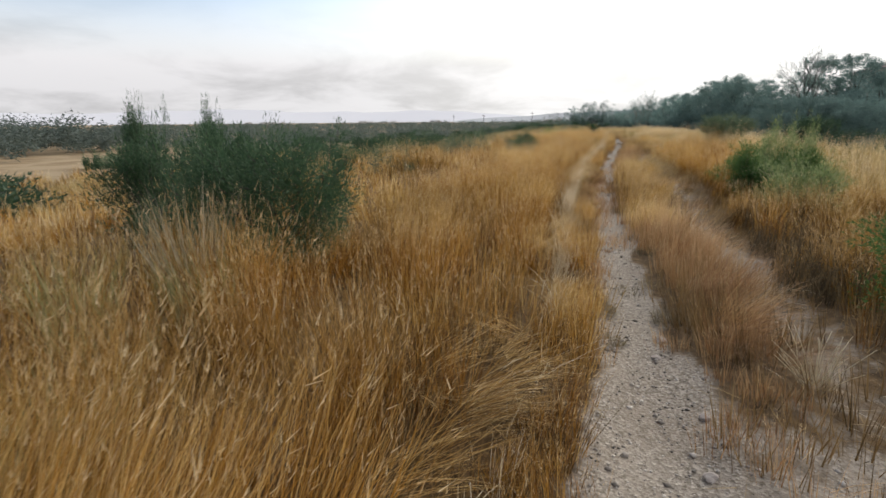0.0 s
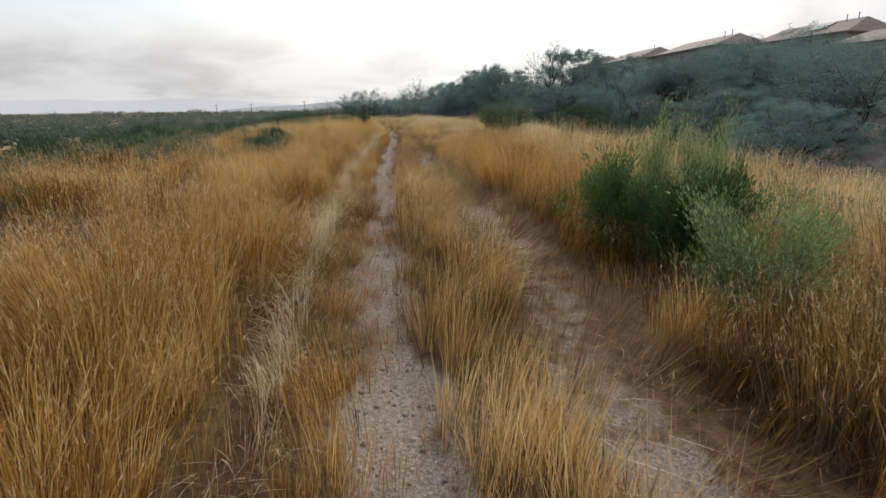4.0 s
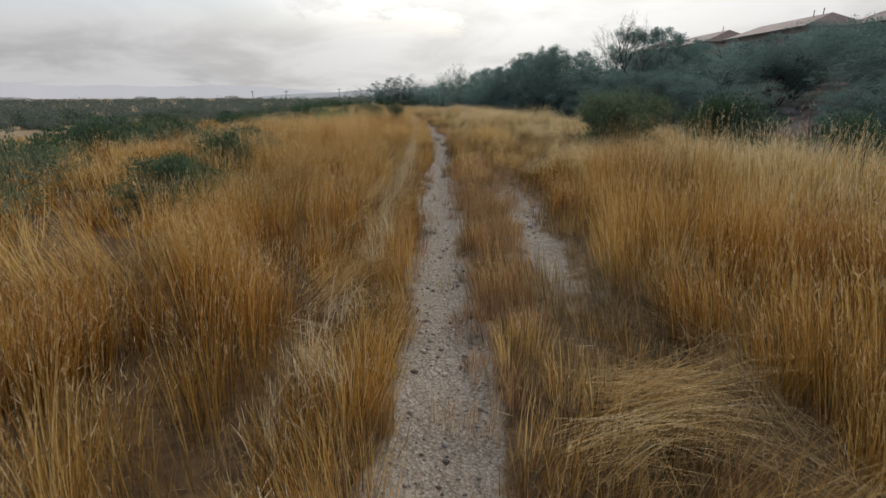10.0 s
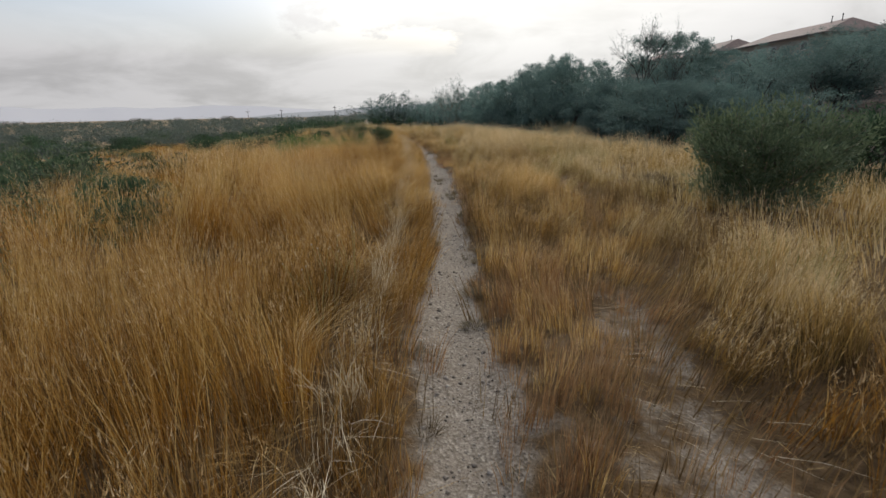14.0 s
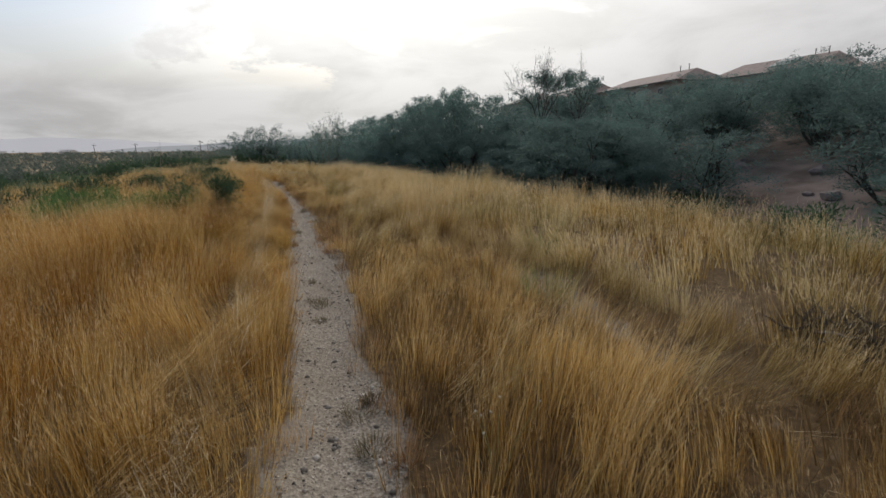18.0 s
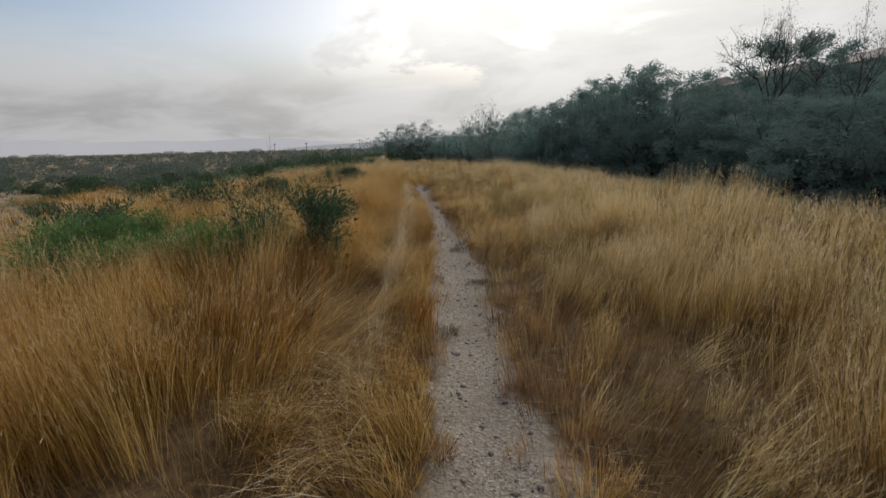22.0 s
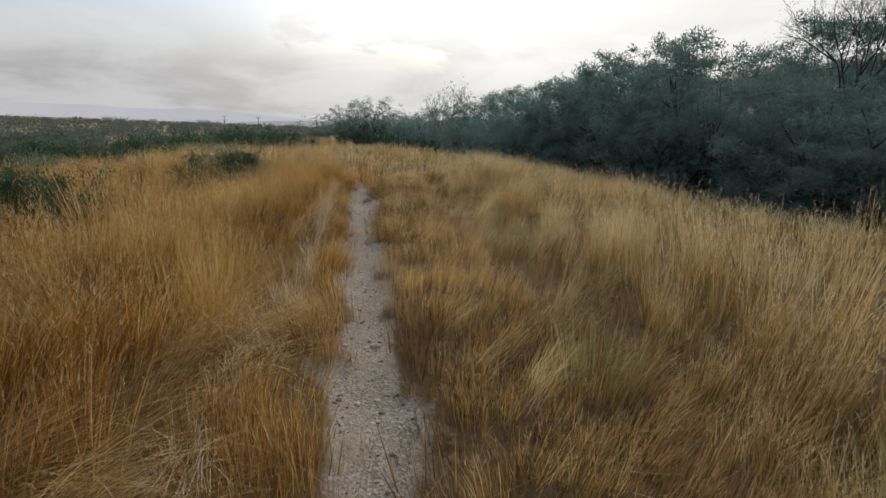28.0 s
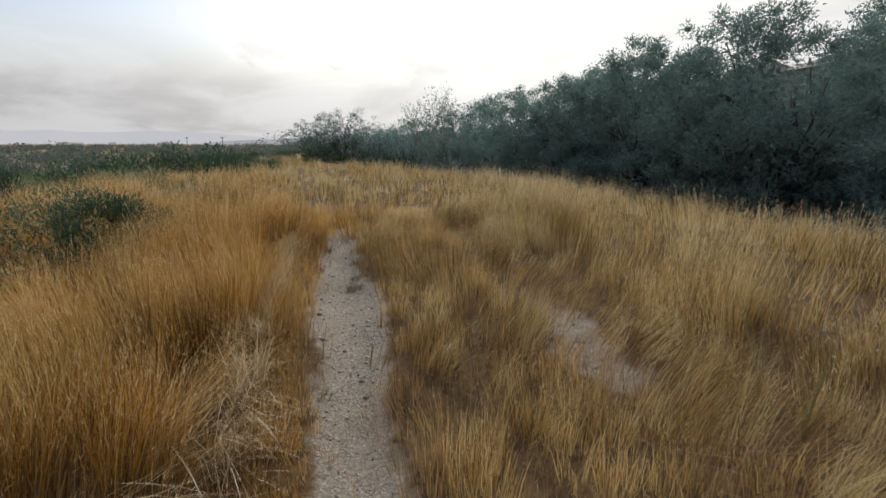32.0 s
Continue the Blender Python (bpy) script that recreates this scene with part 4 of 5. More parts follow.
def field_height(x, y):
    o = x - trail(y)
    h = 0.30 + 0.50 * vnoise(x, y, 2.2, 2) + 0.22 * vnoise(x, y, 0.6, 3) - 0.07 * sm(3.5, 6, np.abs(o)) + 0.10 * sm(0.2, 0.6, o - right_track(y)) * sm(34, 36, y) * (1 - sm(42, 45, y))
    low = sm(0, 1, o) * sm(22, 26, y) * (1 - sm(35, 38, y)) * (1 - sm(5.0, 7.5, o))
    h = (h + 0.16 * sm(0, 0.3, o - right_track(y)) * sm(15, 18, y) * (1 - sm(22, 24, y))) * (1 - 0.33 * low) * (0.62 + 0.38 * sm(0.45, 1.2, np.abs(o - np.where(o > 0, right_track(y), 0))))
    h = h * (1 - 0.3 * sm(0, 1, o) * sm(42, 45, y) * (1 - sm(53, 56, y)) * (1 - sm(2.3, 3.2, o)))
    return h * (0.72 + 0.40 * sm(0.25, 0.6, vnoise(x, y, 0.42, 4)))


HEADS = {}


def field(name, n, x0, x1, y0, y1, per, width, mat, label, seg=3, splay=0.09, dens=field_density, tall=field_height, heads=0.0, head=0.055, spray=1, thick=0.0018):
    x, y = tufts(n, x0, x1, y0, y1, dens)
    k = len(x) * per
    tone = 0.8 * (vnoise(x, y, 0.9, 2) - 0.5) + 0.45 * (vnoise(x, y, 3.4, 4) - 0.5) + 0.06 + 0.6 * (rng.random(len(x)) - 0.5) + np.where(x < trail(y), np.interp(y, (9, 11.5, 13, 15, 18, 20, 22, 24, 33, 34.5, 36.5, 38, 40, 42, 44, 47, 56, 60), (0, 0, -0.12, -0.12, 0, -0.12, -0.12, 0, 0.05, 0.18, 0.18, 0, -0.12, -0.12, 0, 0.12, 0.12, 0)), np.interp(y, (3, 5, 8.5, 11, 14, 16, 48, 52, 62, 66), (0, -0.2, -0.2, 0.08, 0.08, 0, 0, -0.15, -0.15, 0)) * sm(1.8, 2.4, x - trail(y)))
    tuft = np.repeat(np.clip(0.5 + tone, 0, 1), per)
    tx, ty = np.repeat(x, per), np.repeat(y, per)
    a = rng.uniform(0, 2 * np.pi, k)
    rr = splay * np.sqrt(rng.random(k))
    bx, by = tx + np.cos(a) * rr, ty + np.sin(a) * rr
    base = np.stack([bx, by, land(bx, by) - 0.01], -1)
    hh = np.repeat(tall(x, y) * rng.uniform(0.65, 1.25, len(x)), per) * (0.4 + 0.7 * rng.random(k) ** 0.6)
    o = tx - trail(ty)
    # the tufts lean together over a stretch, the blades fan out from each foot
    ph = 2 * np.pi * 1.5 * vnoise(tx, ty, 1.8, 4) + 0.5 * np.repeat(rng.normal(size=len(x)), per)
    am = 0.05 + np.interp(ty, (0, 15, 30, 36, 60), (0.34, 0.34, 0.45, 0.6, 0.5)) * np.where(o > 0, 0.4, 0.9) * vnoise(tx, ty, 1.1, 5) ** 2
    lx, ly = am * np.cos(ph), am * np.sin(ph)
    sp = 0.02 + 0.20 * rng.random(k) ** 1.6
    lx, ly = lx + sp * np.cos(a), ly + sp * np.sin(a)
    # neighbours of the tracks are pressed down
    amount = np.interp(ty, (0, 2.5, 6, 9, 13, 17, 20, 27, 31, 36, 43, 46, 58), (0.3, 0.6, 0.3, 0.8, 0.7, 0.5, 0.3, 0.3, 0.4, 0.9, 0.9, 0.35, 0.25))
    wide = np.where(o < 0, 0.28 + 0.55 * amount * sm(0.3, 0.8, amount), 0.35)
    press = np.where(o < 0, np.exp(-((o + 0.55) / wide) ** 2) * amount, np.exp(-((o - right_track(ty) - 0.3) / 0.25) ** 2) * 0.5 * np.interp(ty, (0, 8, 15, 17, 32, 34, 44, 46), (0.5, 1, 1, 0.3, 0.3, 0.15, 0.15, 0.6)))
    press = press * np.where((o < 0) & (o > -straw_side(ty)), 0.2, 1.0)
    flat = np.clip(press * sm(0.35, 0.6, vnoise(tx, ty, 1.0, 0)) * 1.3, 0, 1)
    fa = -1.3 + 2.6 * (vnoise(tx, ty, 1.5, 2) - 0.3) + rng.normal(size=k) * 0.3
    lx, ly = lx + flat * 1.2 * np.cos(fa), ly + flat * 1.2 * np.sin(fa)
    l0, az = np.hypot(lx, ly), np.arctan2(ly, lx)
    l1 = 0.03 + 0.5 * rng.random(k) ** 1.6 + flat * rng.uniform(0.1, 0.8, k)
    me, tipp, tipd = blades(name, base, hh, az, l0, l1, width * rng.uniform(0.6, 1.5, k), mat, seg)
    me.attributes.new("tuft", "FLOAT", "POINT").data.foreach_set("value", np.repeat(tuft, 2 * seg + 1).astype(np.float32))
    if heads:
        q = rng.random(k) < heads
        # each head is a loose panicle: a few fine sprays along the end of the stem
        for _ in range(spray):
            c = tipp[q] - tipd[q] * (head * (1.5 * rng.random(q.sum())[:, None] if spray > 1 else 0.8))
            loose = 0.35 if spray > 1 else 0.12
            HEADS.setdefault(SEED if mat is GRASS_PALE else SEED_GOLD, []).append((c, tipd[q] + rng.normal(size=(q.sum(), 3)) * loose, head * rng.uniform(0.6, 1.4, q.sum()), thick * rng.uniform(0.7, 1.2, q.sum())))
    return tagged(new(name, me), label, "grass", kind="stuff")


field("tall_dry_grass", 13000, -2.8, 0.9, -1.5, 58, 36, 0.0027, GRASS, "tall golden-brown dry grass along the trail", seg=2, heads=0.42, head=0.044, spray=2, thick=0.0024)
field("tall_dry_grass", 4300, 0.9, 4.4, -1.5, 22.5, 36, 0.0027, GRASS, "tall golden dry grass beside the overgrown track", seg=2, heads=0.42, head=0.044, spray=2, thick=0.0024)
field("tall_dry_grass", 6300, 0.9, 4.4, 22.5, 58, 36, 0.0027, GRASS_PALE, "tall straw-coloured dry grass along the trail", seg=2, heads=0.45, head=0.046, spray=2, thick=0.0026)
field("dry_grass_field", 9400, -9.5, -2.8, -1.5, 70, 19, 0.010, GRASS, "golden-brown dry grass field", seg=1, splay=0.15, head=0.08, heads=0.5, spray=2, thick=0.0045)
field("dry_grass_field", 8200, 4.4, 12.5, -1.5, 75, 19, 0.010, GRASS_PALE, "straw-coloured dry grass on the bank", seg=1, splay=0.15, head=0.08, heads=0.7, spray=2, thick=0.0045)
field("dry_grass_field", 8200, -28.0, -9.5, -2, 100, 10, 0.026, GRASS, "dry grass on the low plain", seg=1, splay=0.25, heads=0.4, head=0.12, thick=0.012)
field("dry_grass_field", 5000, -27.0, -8.5, 0, 40, 11, 0.022, GRASS_PALE, "pale dry grass covering the low plain", seg=1, splay=0.25, heads=0, dens=lambda x, y: 0.35 + 0.65 * sm(0.35, 0.6, vnoise(x, y, 3.0, 2)), tall=lambda x, y: 0.35 + 0.3 * vnoise(x, y, 2.0, 3))
field("dry_grass_field", 5200, -8.0, 12.0, 56, 110, 13, 0.020, GRASS_PALE, "dry grass round the far trail", seg=1, splay=0.22, head=0.14, heads=0.6, thick=0.011)


def thatch_density(x, y):
    return np.clip(1 - bare(x, y) * 1.2, 0, 1)


def thatch(name, n, x0, x1, y0, y1, label, dens=thatch_density, mat=THATCH, high=0.05, long=0.30):
    """Matted dead blades lying crisscross on the soil."""
    x, y = tufts(n, x0, x1, y0, y1, dens)
    k = len(x)
    me, _, _ = blades(name, np.stack([x, y, land(x, y) + rng.uniform(0, high, k)], -1), rng.uniform(0.3 * long, long, k), rng.uniform(0, 6.28, k), rng.uniform(0.9, 1.5, k), rng.uniform(0, 0.4, k), rng.uniform(0.01, 0.02, k) * long, mat, 1)
    return tagged(new(name, me), label, "grass", kind="stuff")


thatch("dead_thatch", 110000, -2.6, 4.2, -1, 58, "matted dead grass lying on the soil")
thatch("grass_litter", 30000, -0.5, 0.7, 6.5, 16.5, "fine reddish grass litter strewn over the trodden track",
       lambda x, y: np.exp(-((x - trail(y) + 0.08) / 0.34) ** 4) * (0.15 + 0.85 * sm(0.38, 0.55, vnoise(x, y, 0.55, 2))) * sm(6.5, 8, y) * (1 - sm(14.5, 16.5, y)), LITTER, 0.015, 0.16)


field("understory_grass", 20000, -2.6, 4.2, -1.2, 58, 11, 0.0062, GRASS_OLD, "short dry grass filling in between the tufts", seg=1, splay=0.12, dens=lambda x, y: thatch_density(x, y) * 0.9, tall=lambda x, y: 0.18 + 0.32 * vnoise(x, y, 0.6, 1))


def thicket(x, y):
    """A dense stand of tall grass between the wheel tracks."""
    return sm(0.25, 0.7, np.exp(-((x - 2.35) / 0.6) ** 2 - ((y - 28.6) / 0.9) ** 2))


def strip_density(x, y):
    o = x - trail(y)
    rt = right_track(y)
    inside = sm(-0.03, 0.14, o - half(y)) * (1 - sm(-0.42, -0.22, o - rt))
    inside = np.maximum(inside, 0.85 * np.exp(-((o - rt) / 0.42) ** 4) * (1 - sm(0.1, 0.5, show(y) + 0.3 * (vnoise(x, y, 1.2, 4) - 0.5))))
    inside = inside * (1 - sm(6, 8, y) * (1 - sm(15, 17, y)) * sm(0.36, 0.5, o - half(y) - 0.34 * sm(8.2, 9.2, y) * (1 - sm(10.2, 11.6, y)) + 0.25 * (vnoise(x, y, 0.8, 5) - 0.5)))
    amount = np.interp(y, (-5, 2, 5, 15, 17, 23, 25, 34, 36, 40, 42, 60), (0.45, 0.5, 0.95, 0.95, 0.45, 0.5, 0.9, 0.9, 0.6, 0.7, 0.9, 0.9))
    return np.minimum(inside * amount * (0.35 + 0.65 * sm(0.3, 0.55, vnoise(x, y, 0.9, 1))) * (1 + 0.8 * sm(4, 6, y) * (1 - sm(15, 17, y))) + thicket(x, y), 1)


def strip_height(x, y):
    return np.interp(y, (-5, 3, 6.5, 15, 17, 23, 26, 33, 36, 40, 43, 60), (0.18, 0.24, 0.52, 0.60, 0.24, 0.24, 0.36, 0.34, 0.24, 0.28, 0.26, 0.25)) * (0.7 + 0.6 * vnoise(x, y, 0.7, 2)) + 0.24 * thicket(x, y)


field("middle_strip_grass", 1300, 0.2, 4.0, -1.5, 6.9, 38, 0.0029, RED_GRASS, "short reddish grass strip between the wheel tracks", seg=2, dens=strip_density, tall=strip_height, heads=0.2, head=0.035, spray=3)
field("middle_strip_grass", 8200, 0.2, 4.0, 6.9, 60, 38, 0.0031, STRIP, "dry grass strip between the wheel tracks", seg=2, dens=strip_density, tall=strip_height, heads=0.34, head=0.035, spray=3)


def track_density(x, y):
    o = x - trail(y)
    r = o - right_track(y)
    return 0.95 * np.exp(-(r / 0.33) ** 2) * (1.25 - show(y)) * sm(0.3, 0.5, vnoise(x, y, 0.9, 0)) + 0.95 * np.exp(-((np.abs(o) - half(y) - 0.01) / 0.13) ** 2) * sm(0.36, 0.5, vnoise(x, y, 0.4, 5)) + 0.8 * np.exp(-((o + 0.12) / 0.25) ** 2) * sm(5, 7, y) * (1 - sm(14, 17, y)) * sm(0.36, 0.52, vnoise(x, y, 0.7, 2))


field("short_reddish_grass", 11000, -0.4, 4.0, -1.5, 60, 22, 0.0032, RED_GRASS, "short reddish dry grass creeping over the wheel tracks", seg=2, dens=track_density, tall=lambda x, y: 0.12 + 0.22 * vnoise(x, y, 0.6, 3) ** 1.5, heads=0)


field("reddish_strip_grass", 900, 0.5, 2.2, 15.5, 25.5, 30, 0.0024, RED_GRASS, "fine reddish dry grass between the wheel tracks", seg=2, splay=0.08,
      dens=lambda x, y: sm(0.0, 0.15, x - trail(y) - half(y)) * (1 - sm(-0.4, -0.2, x - trail(y) - right_track(y))) * sm(0.3, 0.5, vnoise(x, y, 0.5, 0)) * sm(15, 17, y) * (1 - sm(24, 26, y)), tall=lambda x, y: 0.22 + 0.2 * vnoise(x, y, 0.5, 2))


field("flattened_weeds", 1500, 0.7, 2.3, 11.5, 18.5, 26, 0.0026, FLAT_WEED, "grey-brown flattened weeds on the overgrown track", seg=2, splay=0.14,
      dens=lambda x, y: np.exp(-((x - trail(y) - right_track(y) + 0.1) / 0.38) ** 4) * sm(0.3, 0.5, vnoise(x, y, 0.8, 1)) * sm(12.5, 14.5, y) * (1 - sm(16.5, 18.5, y)), tall=lambda x, y: 0.12 + 0.24 * vnoise(x, y, 0.5, 2))


def straw_line(name, n, offset, wide, y0, y1, label, seed_k, length=(0.35, 0.85), toward=-1.2, tilt=(0.95, 1.45)):
    """Broken pale stems lying along a track's edge."""
    y = rng.uniform(y0, y1, n)
    x = trail(y) + offset(y) + rng.normal(size=n) * wide
    keep = rng.random(n) < np.interp(y, (0, 2, 5, 8, 9, 13, 14, 15, 17.5, 19, 20.5, 26, 28, 31, 35, 37, 44, 46, 52, 58), (0.4, 0.7, 0.9, 0.8, 0.9, 0.9, 0.2, 0.9, 0.9, 0.2, 0.45, 0.6, 0.3, 0.45, 0.4, 0.9, 0.8, 0.8, 0.9, 0.2)) * (0.25 + 0.75 * sm(0.3, 0.6, vnoise(x, y, 0.9, seed_k)))
    x, y = x[keep], y[keep]
    k = len(x)
    base = np.stack([x, y, land(x, y) + rng.uniform(0.0, 0.12, k)], -1)
    az = toward + rng.normal(size=k) * 0.16 + (vnoise(x, y, 0.8, 4) - 0.5) * 0.9
    me, _, _ = blades(name, base, rng.uniform(*length, k), az, rng.uniform(*tilt, k), rng.uniform(0.0, 0.45, k), rng.uniform(0.0015, 0.0031, k), STRAW, 2)
    return tagged(new(name, me), label, "straw", kind="stuff")


field("edge_grass", 12000, -1.0, 1.2, 1, 57, 26, 0.0026, GRASS, "short fine grass between the straw and the track", seg=2, splay=0.08, heads=0.3, head=0.035, spray=2,
      dens=lambda x, y: sm(-0.04, 0.08, trail(y) - x - half(y)) * (1 - sm(-0.05, 0.12, trail(y) - x - straw_side(y))) * (0.4 + 0.6 * sm(0.36, 0.55, vnoise(x, y, 0.5, 1))), tall=lambda x, y: (0.18 + 0.34 * vnoise(x, y, 0.6, 4) + 0.08 * sm(27, 31, y)) * np.interp(y, (6, 8, 14, 16, 45, 47, 53, 55), (1, 0.5, 0.5, 1, 1, 0.55, 0.55, 1)))


def lodged(name, spots, per, mat, label, length=(0.35, 0.75), foot=(0.7, 1.25), arch=(0.1, 0.6), width=(0.0016, 0.0031), rise=0.2, seg=3, spread=0.34):
    """Bundles of blades knocked over together; each spot gives x, y and the way it fell."""
    x, y, way = (np.repeat(q, per) for q in spots)
    k, m = len(x), len(spots[0])
    a, rr = rng.uniform(0, 2 * np.pi, k), 0.09 * np.sqrt(rng.random(k))
    x, y = x + np.cos(a) * rr, y + np.sin(a) * rr
    base = np.stack([x, y, land(x, y) + rise * rng.random(k)], -1)
    size = np.repeat(rng.uniform(0.75, 1.2, m), per) * rng.uniform(*length, k)
    l0 = np.repeat(rng.uniform(*foot, m), per) + rng.normal(size=k) * 0.10
    me, _, _ = blades(name, base, size, way + rng.normal(size=k) * spread, l0, rng.uniform(*arch, k), rng.uniform(*width, k), mat, seg)
    me.attributes.new("tuft", "FLOAT", "POINT").data.foreach_set("value", np.repeat(np.repeat(rng.random(m), per), 2 * seg + 1).astype(np.float32))
    return tagged(new(name, me), label, "grass", kind="stuff")


def fallen(n, y0, y1, off, amount, way, wobble=1.0):
    """Spots for fallen bundles: off(y) from the trodden track, thinned by amount(y), fallen towards about way."""
    y = rng.uniform(y0, y1, n)
    x = trail(y) + off(y, rng.random(n))
    keep = rng.random(n) < amount(y) * (0.25 + 0.75 * sm(0.36, 0.52, vnoise(x, y, 1.1, 3)))
    x, y = x[keep], y[keep]
    return x, y, way + wobble * (2.4 * (vnoise(x, y, 1.3, 5) - 0.5) + rng.normal(size=len(x)) * 0.45)


BENT = lambda y: np.interp(y, (0, 1, 3, 5, 7, 9, 13, 15, 18, 20, 22, 26, 30, 34, 36, 46, 48, 57), (0.7, 0.9, 0.8, 0.3, 0.5, 1.0, 0.9, 0.3, 0.35, 0.7, 0.3, 0.4, 0.35, 0.5, 1.0, 1.0, 0.25, 0.2))
lodged("fallen_grass", fallen(780, 0.5, 57, lambda y, q: -straw_side(y) - 0.02 - q * (0.2 + 0.65 * BENT(y)), BENT, -0.7), 76, SWEPT, "golden dry grass knocked over beside the trodden track")
lodged("fallen_grass", fallen(150, 8.5, 16.5, lambda y, q: half(y) + 0.25 + q * 0.5, lambda y: np.interp(y, (8.5, 10, 14, 16.5), (0.3, 0.6, 0.8, 0.5)), -0.5), 60, SWEPT, "golden dry grass fallen across the overgrown track", foot=(0.6, 1.1), arch=(0.3, 0.8))
lodged("fallen_grass", fallen(80, 1.2, 7.5, lambda y, q: half(y) + 0.1 + q * 0.45, lambda y: 0.9 + 0 * y, -0.4), 60, RED_GRASS, "reddish dry grass fallen over the middle strip", length=(0.25, 0.5), foot=(0.4, 1.1))
lodged("fallen_grass", fallen(120, 7.5, 15.5, lambda y, q: -straw_side(y) + 0.1 + q * 0.5, lambda y: 0.8 + 0 * y, -1.2), 60, RED_GRASS, "fine reddish dry grass matted over the trodden track", length=(0.15, 0.36), foot=(0.8, 1.3), width=(0.0012, 0.0022), rise=0.05)
lodged("fallen_grass", fallen(45, 13.5, 18, lambda y, q: right_track(y) + 0.1 + q * 0.5, lambda y: 0.9 + 0 * y, -2.4), 60, FLAT_WEED, "matted grey-brown grass lying on the overgrown track", foot=(0.6, 1.1))
lodged("fallen_grass", fallen(260, 25.5, 37, lambda y, q: half(y) + 0.1 + q * 2.4, lambda y: 0.8 + 0 * y, -0.4), 46, GRASS_PALE, "rough dry grass fallen this way and that", length=(0.25, 0.5), foot=(0.3, 1.0))
lodged("fallen_grass", fallen(220, 37, 56, lambda y, q: half(y) + 0.08 + q * 1.9, lambda y: 0.8 + 0 * y, -0.6), 46, GRASS_PALE, "dry grass leaning over the edge of the track", length=(0.25, 0.5), foot=(0.2, 0.8))
STALKS = lambda y: np.interp(y, (0, 2, 5, 8, 9, 13, 14, 15, 17.5, 19, 20.5, 26, 28, 31, 35, 37, 44, 46, 52, 58), (0.3, 0.5, 0.8, 0.8, 0.9, 0.9, 0.3, 0.9, 0.9, 0.2, 0.45, 0.6, 0.3, 0.45, 0.5, 0.9, 0.7, 1.0, 1.0, 0.2))
lodged("flattened_straw", fallen(620, 1.5, 57, lambda y, q: -straw_side(y) + 0.02 + 0.2 * (q - 0.5), STALKS, -1.5, 0.4), 15, STRAW, "pale flattened straw beside the trodden track", (0.35, 0.7), (0.6, 1.3), (0.1, 0.6), (0.0020, 0.0036), 0.2, 3, 0.3)
_sx = np.array((-0.45, -0.50, -0.44, -0.40, -0.44, -0.30, -0.22, -0.15, -0.02, 0.02, 0.06, 0.26, 0.28, 0.20, 0.12, 0.02, -0.12, -0.14))
_sy = np.array((7.9, 10.8, 12.2, 13.6, 14.6, 16.4, 18.3, 18.9, 22.6, 23.3, 24.2, 38.7, 40.3, 46.2, 47.2, 48.4, 50.2, 51.0))
lodged("long_straw", (_sx, _sy, np.full(18, -1.5) + rng.normal(size=18) * 0.15), 46, STRAW, "bundle of long pale straw leaning out of the grass", (0.5, 0.8), (0.45, 0.9), (0.3, 0.8), (0.0018, 0.0032), 0.12, 3, 0.16)
straw_line("broken_straw", 12000, lambda y: -straw_side(y) - 0.02, 0.05, 0, 58, "row of pale broken straw stems edging the grass", 5, (0.2, 0.46), -1.3, (0.15, 1.1))
straw_line("flattened_straw", 4000, lambda y: right_track(y) - 0.2, 0.2, 0, 58, "pale flattened straw across the overgrown track", 2, (0.15, 0.4), -0.9)

for _mat, _heads in HEADS.items():
    _v, _f = leaves(*(np.concatenate(q) for q in zip(*_heads)))
    tagged(new("grass_seed_heads", mesh_np("grass_seed_heads", _v, _f, _mat, 3)), "pale feathery seed heads on the dry grass" if _mat is SEED else "golden feathery seed heads on the dry grass", "grass", kind="stuff")

# ---- small plants by the track ----


def clump(name, x, y, count, spread, high, lean, width, mat, label, category, group="", seg=3, curl=0.4, foot=0.05):
    """One tuft of stems from a common foot."""
    a = rng.uniform(0, 2 * np.pi, count)
    rr = spread * np.sqrt(rng.random(count))
    base = np.stack([np.cos(a) * rr, np.sin(a) * rr, np.full(count, -0.02)], -1)
    me, _, _ = blades(name, base, high * (0.5 + 0.6 * rng.random(count)), a + rng.normal(size=count) * 0.4, lean * rng.random(count), curl * rng.random(count), width * rng.uniform(0.7, 1.4, count), mat, seg)
    ob = tagged(new(name, me), label, category, group)
    ob.location = (x, y, float(land(x, y)) + 0.005)
    return ob


for x, y, h, n in ((-3.05, 3.0, 1.15, 190), (-2.95, 2.95, 0.7, 320), (-2.6, 2.7, 0.7, 240), (-3.4, 2.3, 0.75, 260)):
    clump("bunchgrass", x, y, n, 0.2, h, 0.3, 0.006, MAT_STRAW if n == 190 else GREEN_STRAW, "tall bunchgrass tuft with pale stiff stems", "grass tuft", "bunchgrass tufts")


def green_patch(name, spots, count, label):
    """Half-green blades in loose patches among the dry ones."""
    c = np.repeat(np.array(spots), count, 0)
    k = len(c)
    a = rng.uniform(0, 2 * np.pi, k)
    rr = 0.28 * np.sqrt(rng.random(k))
    x, y = c[:, 0] + np.cos(a) * rr, c[:, 1] + np.sin(a) * rr
    me, _, _ = blades(name, np.stack([x, y, land(x, y) - 0.01], -1), rng.uniform(0.25, 0.62, k), a, rng.uniform(0, 0.35, k), rng.uniform(0, 0.5, k), rng.uniform(0.004, 0.007, k), GREEN_STRAW, 2)
    return tagged(new(name, me), label, "grass", kind="stuff")


